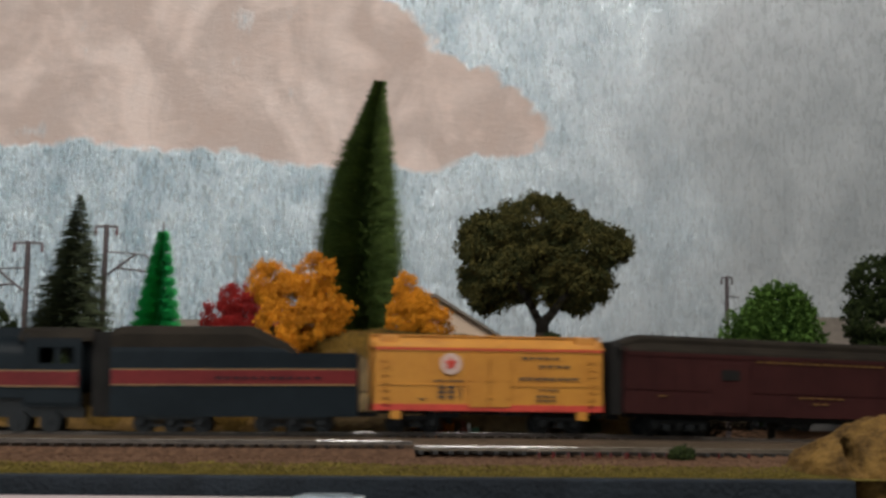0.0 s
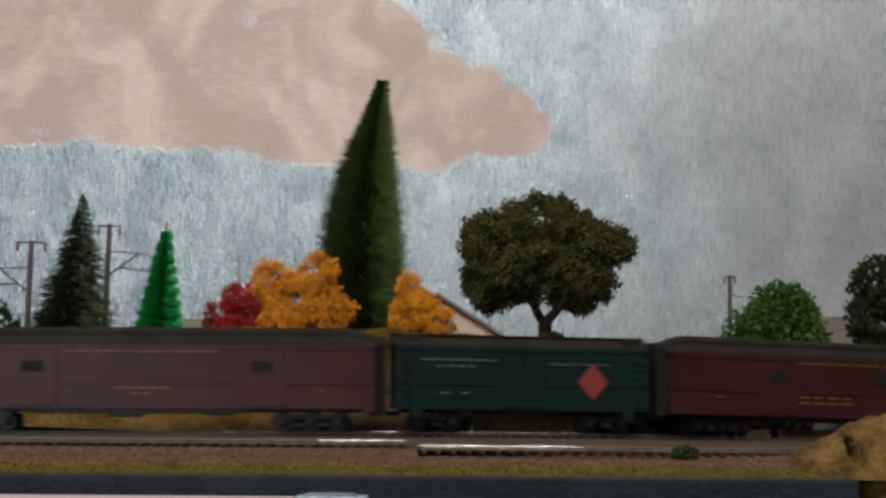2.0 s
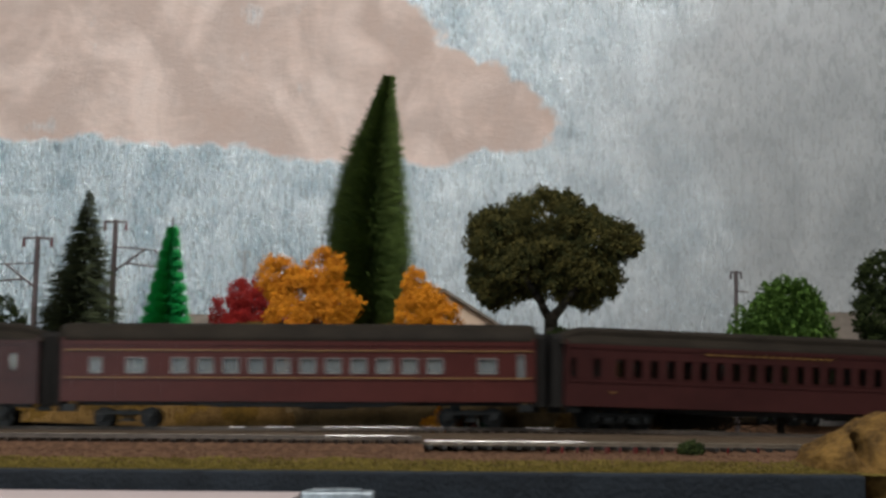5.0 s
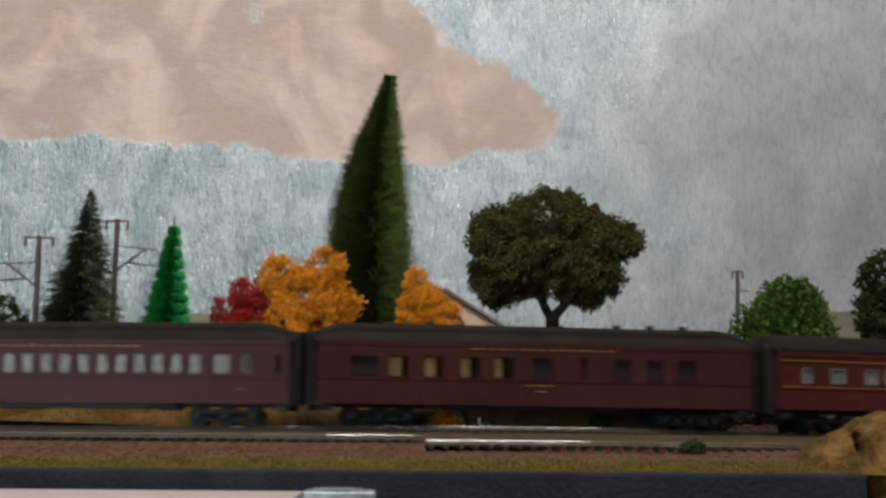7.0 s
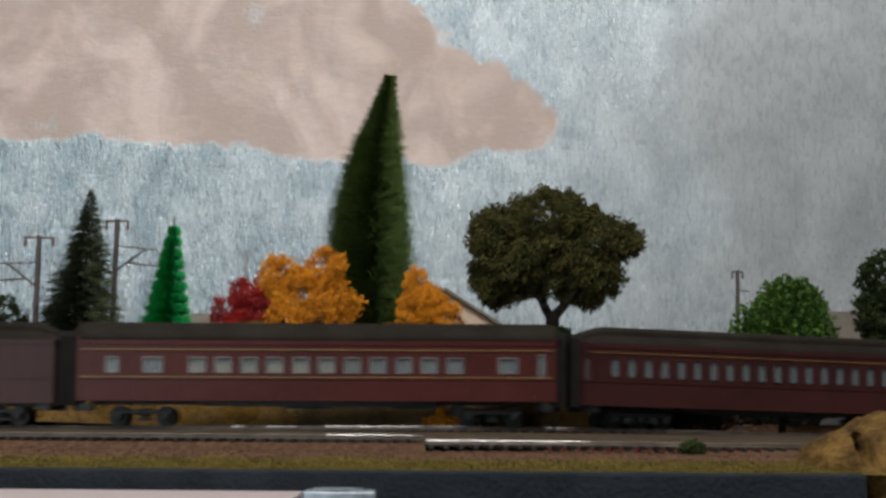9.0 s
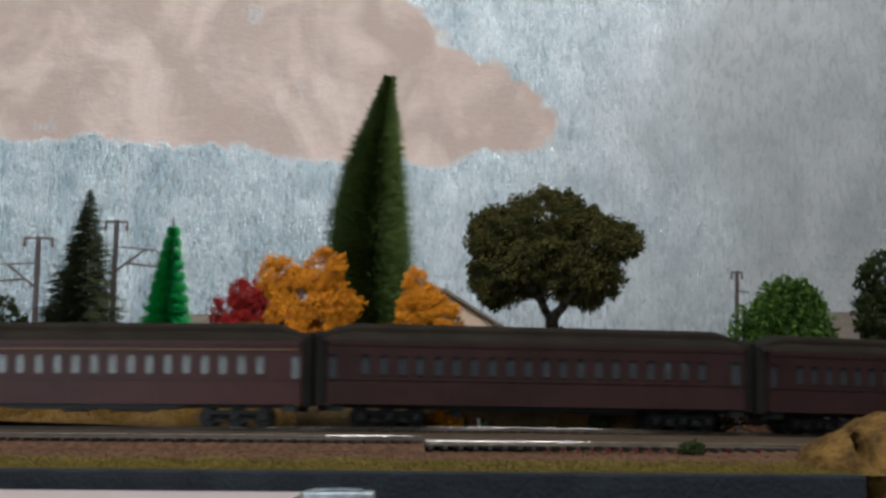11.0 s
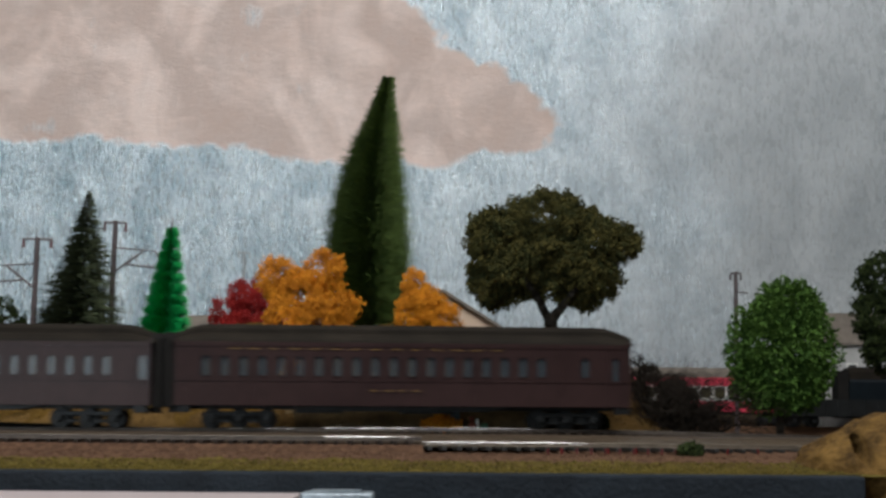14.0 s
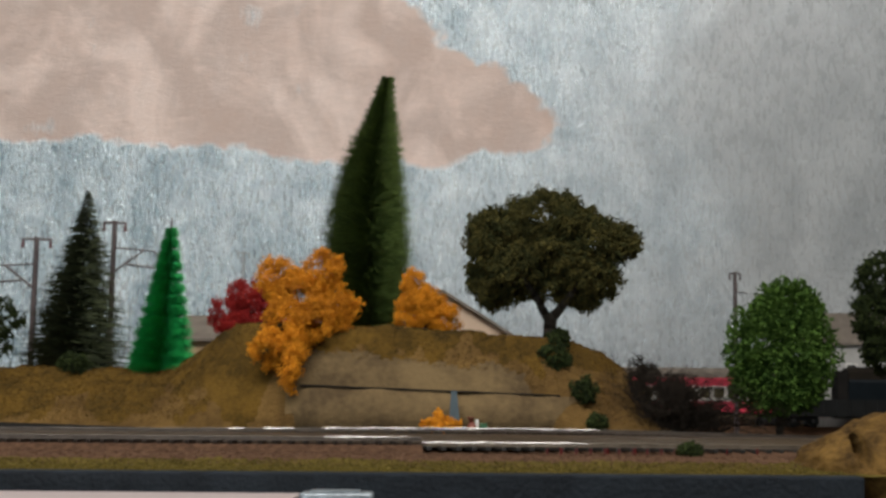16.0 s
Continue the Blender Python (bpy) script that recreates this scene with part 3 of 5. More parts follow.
# flat strip between the two tracks
bm = bmesh.new()
loft(bm, sweep([(-0.0235, -0.0085), (0.0200, -0.0040), (0.0200, -0.0017), (-0.0105, -0.0024), (-0.0230, -0.0066)], -3.7, 1.0, 0.0345, 0.0, 0.02, yard_level))
structure("track_strip", bm, M["board"], "dusty grey-brown strip between the two tracks", "board")
# red feeder wires under the open track
for i in range(11):
    s = 0.17 + 0.021 * i + 0.004 * math.sin(i * 2.3)
    w = thing("feeder_wire", "short red feeder wire under the open track", "wire", group="feeder wires")
    x, y, a = track(s, 0.0842)
    bm = bmesh.new()
    rod(bm, (x, y, -0.0125), (x + 0.0006 * math.sin(i * 5), y, -0.0066), 0.00045, seg=6)
    part("wire", bm, M["loco_red"], w)


# black strip standing in for shade behind the main line, sinking into the ground
bm = bmesh.new()
loft(bm, [[(x, 0.024, -0.006), (x, 0.028, z), (x, 0.044, z), (x, 0.046, -0.006)] for x, z in ((-3.7, 0.0052), (-0.28, 0.0046), (-0.22, 0.0030), (-0.165, 0.0012), (-0.13, -0.004))])
structure("cork_strip", bm, M["rubber"], "black strip standing in for shade along the foot of the low hill", "edging")


# ---- hill ----
def crest(x):
    xs = (-4.0, -0.30, -0.25, -0.20, -0.178, -0.165, -0.138, -0.116, -0.09, -0.051, 0.0, 0.042, 0.081, 0.102, 0.116, 0.130, 0.144, 0.2)
    zs = (0.034, 0.037, 0.037, 0.036, 0.036, 0.041, 0.060, 0.0655, 0.063, 0.0635, 0.061, 0.0590, 0.0550, 0.0475, 0.0390, 0.0230, 0.004, -0.008)
    return float(np.interp(x, xs, zs))


def hill_height(x, y):
    h = crest(x) + 0.0008
    foot = 0.040 + 0.008 * smooth(0.08, 0.14, x) + 0.004 * noise.noise((x * 25, 0, 1))
    width = 0.030 + 0.035 * smooth(-0.10, -0.17, x) if x < -0.1 else 0.030 + 0.03 * smooth(0.05, 0.13, x)
    k = (y - foot) / width
    rise = 0 if k <= 0 else min(1.0, k ** 0.75)
    rise *= 1 - 0.45 * smooth(0.20, 0.30, y)
    bumpy = 0.0030 * noise.noise((x * 45, y * 45, 0)) + 0.0014 * noise.noise((x * 150, y * 150, 2)) + 0.0008 * noise.noise((x * 420, y * 420, 4))
    return -0.006 + (h + 0.006) * rise + bumpy * min(1, max(0, k + 0.3))


def hill():
    xs = np.concatenate((np.linspace(-3.7, -0.33, 60), np.linspace(-0.325, 0.16, 330)))
    ys = np.concatenate((np.linspace(0.034, 0.115, 72), np.linspace(0.118, 0.32, 40)))
    vs = [(x, y, hill_height(x, y)) for x in xs for y in ys]
    n = len(ys)
    fs = [(i * n + j, (i + 1) * n + j, (i + 1) * n + j + 1, i * n + j + 1) for i in range(len(xs) - 1) for j in range(n - 1)]
    h = thing("hill", "tan plaster hill with olive turf on its crest behind the track", "hill")
    ob = raw_mesh("slope", vs, fs, M["turf"], h, "", True)
    ob.data.materials.append(M["hill"])
    ob.data.materials.append(M["stone_wall"])
    for p in ob.data.polygons:
        c = p.center
        bare = c.z - 0.040 + 0.022 * noise.noise((c.x * 38, c.y * 38, 8)) + 0.012 * noise.noise((c.x * 110, c.z * 110, 9))
        bare += 0.030 * smooth(-0.085, -0.125, c.x)
        cast = -0.094 < c.x < 0.05 + 0.02 * noise.noise((c.z * 60, 2, 2)) and 0.01 < c.z < 0.045 - 0.1 * (c.x + 0.03) + 0.006 * noise.noise((c.x * 50, 0, 4))
        p.material_index = 2 if cast and c.y < 0.075 else 1 if bare < 0 else 0
    # cast retaining slabs at the foot, with an open joint above
    def slab(x0, x1, za, zb, zc, y, tilt):
        bm = bmesh.new()
        rings = []
        m = 40
        for i in range(m + 1):
            x = x0 + (x1 - x0) * i / m
            top = zb + (zc - zb) * i / m + 0.0006 * noise.noise((x * 90, 3, 0))
            bow = 0.0015 * noise.noise((x * 40, 7, 1)) + 0.008 * smooth(x1 - 0.03, x1, x) + 0.016 * (1 - smooth(x0, x0 + 0.04, x))
            rings.append([(x, y + bow, za), (x, y + bow + tilt, top), (x, y + bow + tilt + 0.006, top), (x, y + 0.010, za)])
        loft(bm, rings)
        return bm
    part("lower_slab", slab(-0.118, 0.086, -0.006, 0.0278, 0.0212, 0.0375, 0.0072), M["stone_wall"], h, "smooth grey-tan cast plaster wall", True)
    bm = bmesh.new()
    loft(bm, [[(x, 0.0440 + 0.008 * smooth(0.056, 0.086, x), z - 0.0001), (x, 0.0440 + 0.008 * smooth(0.056, 0.086, x), z + 0.0007), (x, 0.056, z + 0.0007), (x, 0.056, z - 0.0004)] for x, z in ((-0.085 + 0.012 * i, 0.0271 - 0.00039 * i + 0.00012 * math.sin(i * 1.7)) for i in range(14))])
    part("open_joint", bm, M["rubber"], h, "dark open joint above the wall")
    return h


hill()


def turf_spot(rnd):
    while True:
        x, y = rnd.uniform(-0.32, 0.13), rnd.uniform(0.05, 0.15)
        z = hill_height(x, y)
        if -0.094 < x < 0.05 and 0.01 < z < 0.042 - 0.1 * (x + 0.03):
            continue
        if z > 0.036 - (0.03 if x < -0.14 or x > 0.085 else 0) + rnd.uniform(-0.012, 0.004):
            return x, y, z + 0.0002


scatter("turf", M["turf"], 30000, turf_spot, 0.00048, "clumpy olive-brown turf on the model hill", "turf", 5)


# ---- boulder by the layout's edge ----
def boulder():
    b = thing("rock", "rounded tan plaster rock with a dark hollow at the layout edge", "rock")
    bm = bmesh.new()
    bmesh.ops.create_icosphere(bm, subdivisions=6, radius=1)
    for v in bm.verts:
        p = v.co.copy()
        n = 1 + 0.10 * noise.noise(p * 2.2) + 0.05 * noise.noise(p * 6) + 0.02 * noise.noise(p * 16)
        flat = max(p.z, -0.6)
        v.co = Vector((0.229 + 0.055 * p.x * n, -0.108 + 0.030 * p.y * n, -0.024 + 0.0355 * flat * n))
        d = (Vector((v.co.x, v.co.z)) - Vector((0.2045, -0.0065 - 1.1 * (v.co.x - 0.2045))))
        d.x *= 2.0
        if d.length < 0.009 and v.co.y < -0.10:
            v.co.y += 0.022 * (1 - d.length / 0.009)
    part("stone", bm, M["rock"], b, "", True)
    bm = bmesh.new()
    bmesh.ops.create_icosphere(bm, subdivisions=5, radius=1)
    for v in bm.verts:
        p = v.co.copy()
        n = 1 + 0.14 * noise.noise(p * 3 + Vector((3, 0, 0))) + 0.06 * noise.noise(p * 9)
        v.co = Vector((0.262 + 0.060 * p.x * n, -0.138 + 0.018 * p.y * n, -0.048 + 0.030 * p.z * n))
    part("foot", bm, M["rock"], b, "", True)


boulder()


# ---- foliage ----
def bristle_tree(name, label, base, top, radius, count, length, material, tiers=0, droop=0.0, seed=1, width=0.0005, bend=0.0, trunk=0.0012, stem=None, spread=0.12, loose=0.4, whorl=0.16, stray=1.17):
    """A twisted-wire brush tree: bristles set round a stem, free or gathered in tiers."""
    rnd = random.Random(seed)
    t = thing(name, label, "tree")
    base, top = Vector(base), Vector(top)
    def axis(k):
        p = base.lerp(top, k)
        p.x += bend * math.sin(math.pi * k)
        return p
    bm = bmesh.new()
    for i in range(8):
        rod(bm, axis(i / 8) - Vector((0, 0, 0.004 if i == 0 else 0)), axis((i + 1) / 8), trunk * (1 - 0.8 * i / 8), trunk * (1 - 0.8 * (i + 1) / 8), 8)
    part("trunk", bm, M["bark"] if stem is None else stem, t)
    vs, fs = [], []
    for i in range(count):
        k = rnd.random()
        k = 1 - math.sqrt(k) * 0.98 if rnd.random() < 0.6 else k
        if tiers:
            kt = (math.floor(k * tiers) + 0.5) / tiers
            k = kt + rnd.gauss(0, whorl) / tiers
        k = min(0.995, max(0.0, k))
        a = rnd.uniform(0, 2 * math.pi)
        r = radius(k, a) * rnd.choice((rnd.uniform(0.55, 0.95), rnd.uniform(0.85, 1.06), rnd.uniform(0.95, stray)))
        p = axis(k)
        d = Vector((math.cos(a), math.sin(a), 0))
        side = Vector((-d.y, d.x, 0)) * width
        start = p + d * r * (1 - length) * rnd.uniform(0.4, 1) + Vector((rnd.gauss(0, 0.22), rnd.gauss(0, 0.22), 0)) * r * loose
        end = p + d * r + Vector((0, 0, r * (rnd.gauss(0.05, spread) - droop)))
        mid = (start + end) / 2 + Vector((0, 0, 0.04 * r))
        b = len(vs)
        up = Vector((0, 0, width * 1.4))
        vs += [start - side, start + side, mid - side * 0.8 - up * 0.5, mid + side * 0.8 + up, end]
        fs += [(b, b + 1, b + 3, b + 2), (b + 2, b + 3, b + 4)]
    raw_mesh("crown", vs, fs, material, t)
    return t


def spire_r(k, a):
    r = float(np.interp(k, (0, 0.12, 0.33, 0.5, 0.62, 0.78, 0.9, 1.0), (0.017, 0.023, 0.0275, 0.024, 0.0205, 0.0145, 0.0085, 0.0045)))
    return r * (1 + 0.06 * noise.noise((math.cos(a) * 2, math.sin(a) * 2, k * 14)) + (0.10 if math.cos(a) < 0 and 0.3 < k < 0.75 else 0))


def cone_r(r0, r1, wob):
    return lambda k, a: (r0 + (r1 - r0) * k) * (1 + wob * noise.noise((math.cos(a) * 2, math.sin(a) * 2, k * 9)))


bristle_tree("cypress_tree", "tall dark green bristle spire tree leaning on the hill", (-0.0475, 0.16, 0.060), (-0.0385, 0.16, 0.2400), spire_r, 34000, 0.92, M["needle"], 38, -0.02, 11, 0.00028, -0.006, 0.0014, M["needle"], 0.16, 0.5, 0.22, 1.28)
bristle_tree("fir_tree", "dark sparse model fir tree on the low hill", (-0.2535, 0.19, 0.038), (-0.2475, 0.19, 0.1640), lambda k, a: 0.0385 * (1 - k) ** 0.85 * (1 + 0.25 * noise.noise((math.cos(a) * 3, math.sin(a) * 3, k * 17))) + 0.0015, 3000, 1.0, M["fir"], 17, 0.06, 12, 0.00040, 0.0, 0.0020, None, 0.10, 0.9, 0.36, 1.3)
toy_fir = bristle_tree("toy_fir_tree", "bright green plastic toy fir with tiers of bristles", (-0.1815, 0.118, 0.034), (-0.1765, 0.118, 0.1300), cone_r(0.0225, 0.004, 0.03), 13000, 0.95, M["plastic_green"], 13, -0.06, 13, 0.00035, 0.0, 0.0010, M["plastic_green"], 0.06, 0.5, 0.21)

bm = bmesh.new()
rod(bm, (-0.1766, 0.118, 0.128), (-0.1764, 0.118, 0.1365), 0.0007, 0.0005, 8)
part("tip_pin", bm, M["pole"], toy_fir, "bare brown wire tip")


def clump_verts(rnd, vs, fs, c, r, fine=0.35, flakes=7):
    """One tuft of foam: a cluster of crumpled scraps round a point."""
    for _ in range(flakes):
        d = Vector((rnd.gauss(0, 1), rnd.gauss(0, 1), rnd.gauss(0, 1)))
        d = d.normalized() * r * rnd.uniform(0.25, 1.0)
        q = Euler((rnd.uniform(0, 6), rnd.uniform(0, 6), rnd.uniform(0, 6))).to_matrix()
        s = r * fine * rnd.uniform(0.7, 1.4)
        b = len(vs)
        for p in ((1, 0, 0), (-1, 0, 0.2), (0, 1, 0), (0, -1, -0.2), (0, 0, 0.8), (0, 0, -0.8)):
            vs.append(c + d + q @ (Vector(p) * s * rnd.uniform(0.6, 1.3)))
        for f in ((0, 2, 4), (2, 1, 4), (1, 3, 4), (3, 0, 4), (2, 0, 5), (1, 2, 5), (3, 1, 5), (0, 3, 5)):
            fs.append(tuple(b + i for i in f))


def foam_crown(name, lobes, count, r, material, parent, seed, fine=0.4, flakes=9, label=""):
    """Tufts on and inside a set of lobes (centre, radii)."""
    rnd = random.Random(seed)
    vs, fs = [], []
    weights = [l[3] * l[4] + l[4] * l[5] + l[3] * l[5] for l in lobes]
    for _ in range(count):
        x, y, z, a, b, c = rnd.choices(lobes, weights)[0]
        d = Vector((rnd.gauss(0, 1), rnd.gauss(0, 1), rnd.gauss(0, 1))).normalized() * rnd.uniform(0.45, 1.0) ** 0.5
        n = 1 + 0.22 * noise.noise((x * 50 + d.x * 3, d.y * 3, z * 50 + d.z * 3))
        clump_verts(rnd, vs, fs, Vector((x + a * d.x * n, y + b * d.y * n, z + c * d.z * n)), r * rnd.uniform(0.6, 1.3), fine, flakes)
    return raw_mesh(name, vs, fs, material, parent, label)


def limbs(parent, base, forks, r, material):
    bm = bmesh.new()
    for a, b, r0, r1 in forks:
        a, b = Vector(base) + Vector(a), Vector(base) + Vector(b)
        prev, pr = a, r0
        for i in range(1, 5):
            k = i / 4
            p = a.lerp(b, k) + Vector((0.0012 * noise.noise((k * 9, a.x * 99, 0)), 0, 0)) * (k < 1)
            rr = r0 + (r1 - r0) * k
            rod(bm, prev, p, pr, rr, 9)
            prev, pr = p, rr
    return part("trunk", bm, material, parent, "", True)


# the broad oak
oak = thing("oak_tree", "broad olive-brown foam tree with a forked dark trunk", "tree")
limbs(oak, (0.0690, 0.12, 0.045), [((0, 0, -0.004), (0.0005, 0, 0.030), 0.0052, 0.0042), ((0.0005, 0, 0.026), (-0.014, -0.014, 0.048), 0.0032, 0.0020), ((0.0005, 0, 0.026), (0.014, -0.014, 0.044), 0.0036, 0.0022), ((-0.014, -0.014, 0.048), (-0.03, 0.0, 0.075), 0.0018, 0.001), ((0.014, -0.014, 0.044), (0.03, 0.0, 0.07), 0.0018, 0.001)], 0.004, M["bark"])
foam_crown("crown", [(0.044, 0.12, 0.107, 0.030, 0.03, 0.024), (0.035, 0.118, 0.126, 0.022, 0.026, 0.018), (0.066, 0.12, 0.134, 0.030, 0.03, 0.023), (0.092, 0.12, 0.118, 0.024, 0.026, 0.026), (0.114, 0.12, 0.123, 0.013, 0.014, 0.013), (0.090, 0.12, 0.098, 0.025, 0.024, 0.016), (0.032, 0.12, 0.093, 0.014, 0.018, 0.012), (0.066, 0.115, 0.111, 0.026, 0.026, 0.022), (0.092, 0.12, 0.087, 0.008, 0.01, 0.007)], 1700, 0.0050, M["oak"], oak, 21, 0.19, 34)

# foam shrubs in autumn colour
y1 = thing("autumn_bush", "bushy orange-yellow lichen tree trailing down the hill face", "bush", group="autumn bushes")
limbs(y1, (-0.083, 0.078, 0.050), [((0.006, 0, -0.008), (0, 0, 0.018), 0.0032, 0.002), ((0, 0, 0.016), (-0.014, 0, 0.034), 0.0016, 0.0008), ((0, 0, 0.016), (0.013, 0, 0.038), 0.0016, 0.0008)], 0.003, M["bark"])
foam_crown("crown", [(-0.103, 0.08, 0.094, 0.013, 0.014, 0.014), (-0.076, 0.08, 0.097, 0.014, 0.016, 0.016), (-0.088, 0.075, 0.083, 0.019, 0.018, 0.016), (-0.066, 0.078, 0.076, 0.014, 0.014, 0.012), (-0.097, 0.056, 0.064, 0.013, 0.012, 0.018), (-0.105, 0.048, 0.050, 0.010, 0.008, 0.013), (-0.089, 0.048, 0.052, 0.009, 0.008, 0.011), (-0.0905, 0.042, 0.034, 0.0055, 0.005, 0.011), (-0.064, 0.078, 0.064, 0.009, 0.01, 0.008), (-0.079, 0.058, 0.067, 0.012, 0.010, 0.014)], 900, 0.0038, M["yellow"], y1, 22, 0.15, 44)
y2 = thing("autumn_bush", "rounded orange-yellow lichen bush on the hill crest", "bush", group="autumn bushes")
foam_crown("crown", [(-0.018, 0.12, 0.091, 0.008, 0.01, 0.014), (-0.012, 0.12, 0.080, 0.015, 0.014, 0.013), (-0.002, 0.12, 0.073, 0.013, 0.013, 0.011), (-0.020, 0.12, 0.075, 0.012, 0.012, 0.012)], 420, 0.0036, M["yellow"], y2, 23, 0.15, 44)
limbs(y2, (-0.010, 0.12, 0.058), [((0, 0, -0.004), (0, 0, 0.02), 0.002, 0.001)], 0.002, M["bark"])
rb = thing("red_bush", "deep red lichen bush beside the yellow bushes", "bush")
foam_crown("crown", [(-0.133, 0.17, 0.086, 0.015, 0.014, 0.014), (-0.146, 0.17, 0.077, 0.014, 0.013, 0.011), (-0.122, 0.17, 0.079, 0.018, 0.014, 0.016), (-0.138, 0.16, 0.068, 0.015, 0.012, 0.010)], 420, 0.0036, M["red_leaf"], rb, 24, 0.15, 40)
limbs(rb, (-0.136, 0.17, 0.055), [((0, 0, -0.004), (0, 0, 0.02), 0.002, 0.001)], 0.002, M["bark"])
for nm, lobes, n, mt, sd, lb in (
    ("dark_shrub", [(-0.2345, 0.105, 0.039, 0.010, 0.01, 0.0085)], 150, "dark_leaf", 31, "dark green foam shrub under the fir"),
    ("dark_shrub", [(0.0715, 0.074, 0.0555, 0.007, 0.007, 0.009), (0.0675, 0.066, 0.045, 0.011, 0.008, 0.010)], 220, "dark_leaf", 32, "dark green foam shrub at the foot of the oak"),
    ("dark_shrub", [(0.0855, 0.054, 0.0255, 0.008, 0.008, 0.008)], 120, "dark_leaf", 33, "dark green foam shrub on the hill's flank"),
    ("dark_shrub", [(0.0925, 0.045, 0.006, 0.006, 0.006, 0.005)], 90, "dark_leaf", 34, "small olive foam shrub at the foot of the wall"),
    ("grass_tuft", [(0.1270, -0.086, -0.0075, 0.0060, 0.004, 0.0042)], 120, "dark_leaf", 35, "small dark green foam tuft beside the open track"),
    ("dark_tree", [(-0.310, 0.20, 0.075, 0.016, 0.014, 0.016), (-0.312, 0.20, 0.058, 0.012, 0.012, 0.012)], 300, "dark_leaf", 36, "dark foam tree on the low hill"),
    ("autumn_bush", [(0.0, 0.033, 0.0045, 0.011, 0.005, 0.004), (-0.001, 0.033, 0.008, 0.004, 0.004, 0.004)], 150, "yellow", 37, "low orange-yellow lichen tuft at the foot of the wall"),
):
    o = thing(nm, lb, "bush" if "tree" not in nm else "tree")
    foam_crown("foliage", lobes, n, 0.0022, M[mt], o, sd)
    x, y, z, a, b, c = lobes[-1]
    bm = bmesh.new()
    rod(bm, (x, y, z - c - 0.006), (x, y, z), 0.001, 0.0006)
    part("stem", bm, M["bark"], o)


def leaf_tree(name, label, base, lobes, count, size, material, seed, trunk_r):
    rnd = random.Random(seed)
    t = thing(name, label, "tree")
    vs, fs = [], []
    for _ in range(count):
        x, y, z, a, b, c = rnd.choices(lobes, [l[3] * l[5] for l in lobes])[0]
        d = Vector((rnd.gauss(0, 1), rnd.gauss(0, 1), rnd.gauss(0, 1))).normalized()
        n = rnd.uniform(0.6, 1.0) * (1 + 0.18 * noise.noise((d.x * 3 + x * 40, d.y * 3, d.z * 3 + z * 40)))
        p = Vector((x + a * d.x * n, y + b * d.y * n, z + c * d.z * n))
        out = (d + Vector((rnd.gauss(0, 0.4), rnd.gauss(0, 0.4), rnd.gauss(0, 0.4) - 0.25))).normalized()
        s = size * rnd.uniform(0.6, 1.3)
        side = out.cross(Vector((rnd.gauss(0, 1), rnd.gauss(0, 1), rnd.gauss(0, 1)))).normalized() * s * 0.45
        nrm = out.cross(side).normalized() * s * 0.18
        b = len(vs)
        vs += [p - out * s * 0.5, p + side + nrm, p + out * s * 0.7, p - side + nrm, p + nrm * 2]
        fs += [(b, b + 1, b + 4), (b + 1, b + 2, b + 4), (b + 2, b + 3, b + 4), (b + 3, b, b + 4)]
    raw_mesh("crown", vs, fs, material, t)
    bx, by, bz = base
    top = max(l[2] for l in lobes)
    limbs(t, base, [((0, 0, 0), (0, 0, (top - bz) * 0.6), trunk_r, trunk_r * 0.6), ((0, 0, 0.02), (0.012, 0, 0.05), trunk_r * 0.5, 0.0006), ((0, 0, 0.02), (-0.012, 0, 0.05), trunk_r * 0.5, 0.0006)], trunk_r, M["bark"])
    return t


leaf_tree("leafy_tree", "bright green leafy model tree beside the curve", (0.2195, 0.13, -0.006), [(0.2215, 0.13, 0.054, 0.037, 0.032, 0.037), (0.2260, 0.13, 0.079, 0.024, 0.024, 0.023), (0.2190, 0.13, 0.033, 0.032, 0.028, 0.023)], 15000, 0.0027, M["green_leaf"], 41, 0.0028)
dt = thing("dark_tree", "tall dark green foam tree at the far end of the curve", "tree")
foam_crown("crown", [(0.325, 0.25, 0.108, 0.024, 0.022, 0.024), (0.332, 0.25, 0.083, 0.034, 0.028, 0.026), (0.325, 0.25, 0.062, 0.022, 0.02, 0.018), (0.352, 0.25, 0.105, 0.026, 0.022, 0.034)], 1100, 0.0040, M["dark_leaf"], dt, 42, 0.3, 14)
limbs(dt, (0.336, 0.25, -0.006), [((0, 0, 0), (0, 0, 0.07), 0.003, 0.002), ((0, 0, 0.045), (-0.014, 0, 0.065), 0.0015, 0.0008)], 0.003, M["bark"])


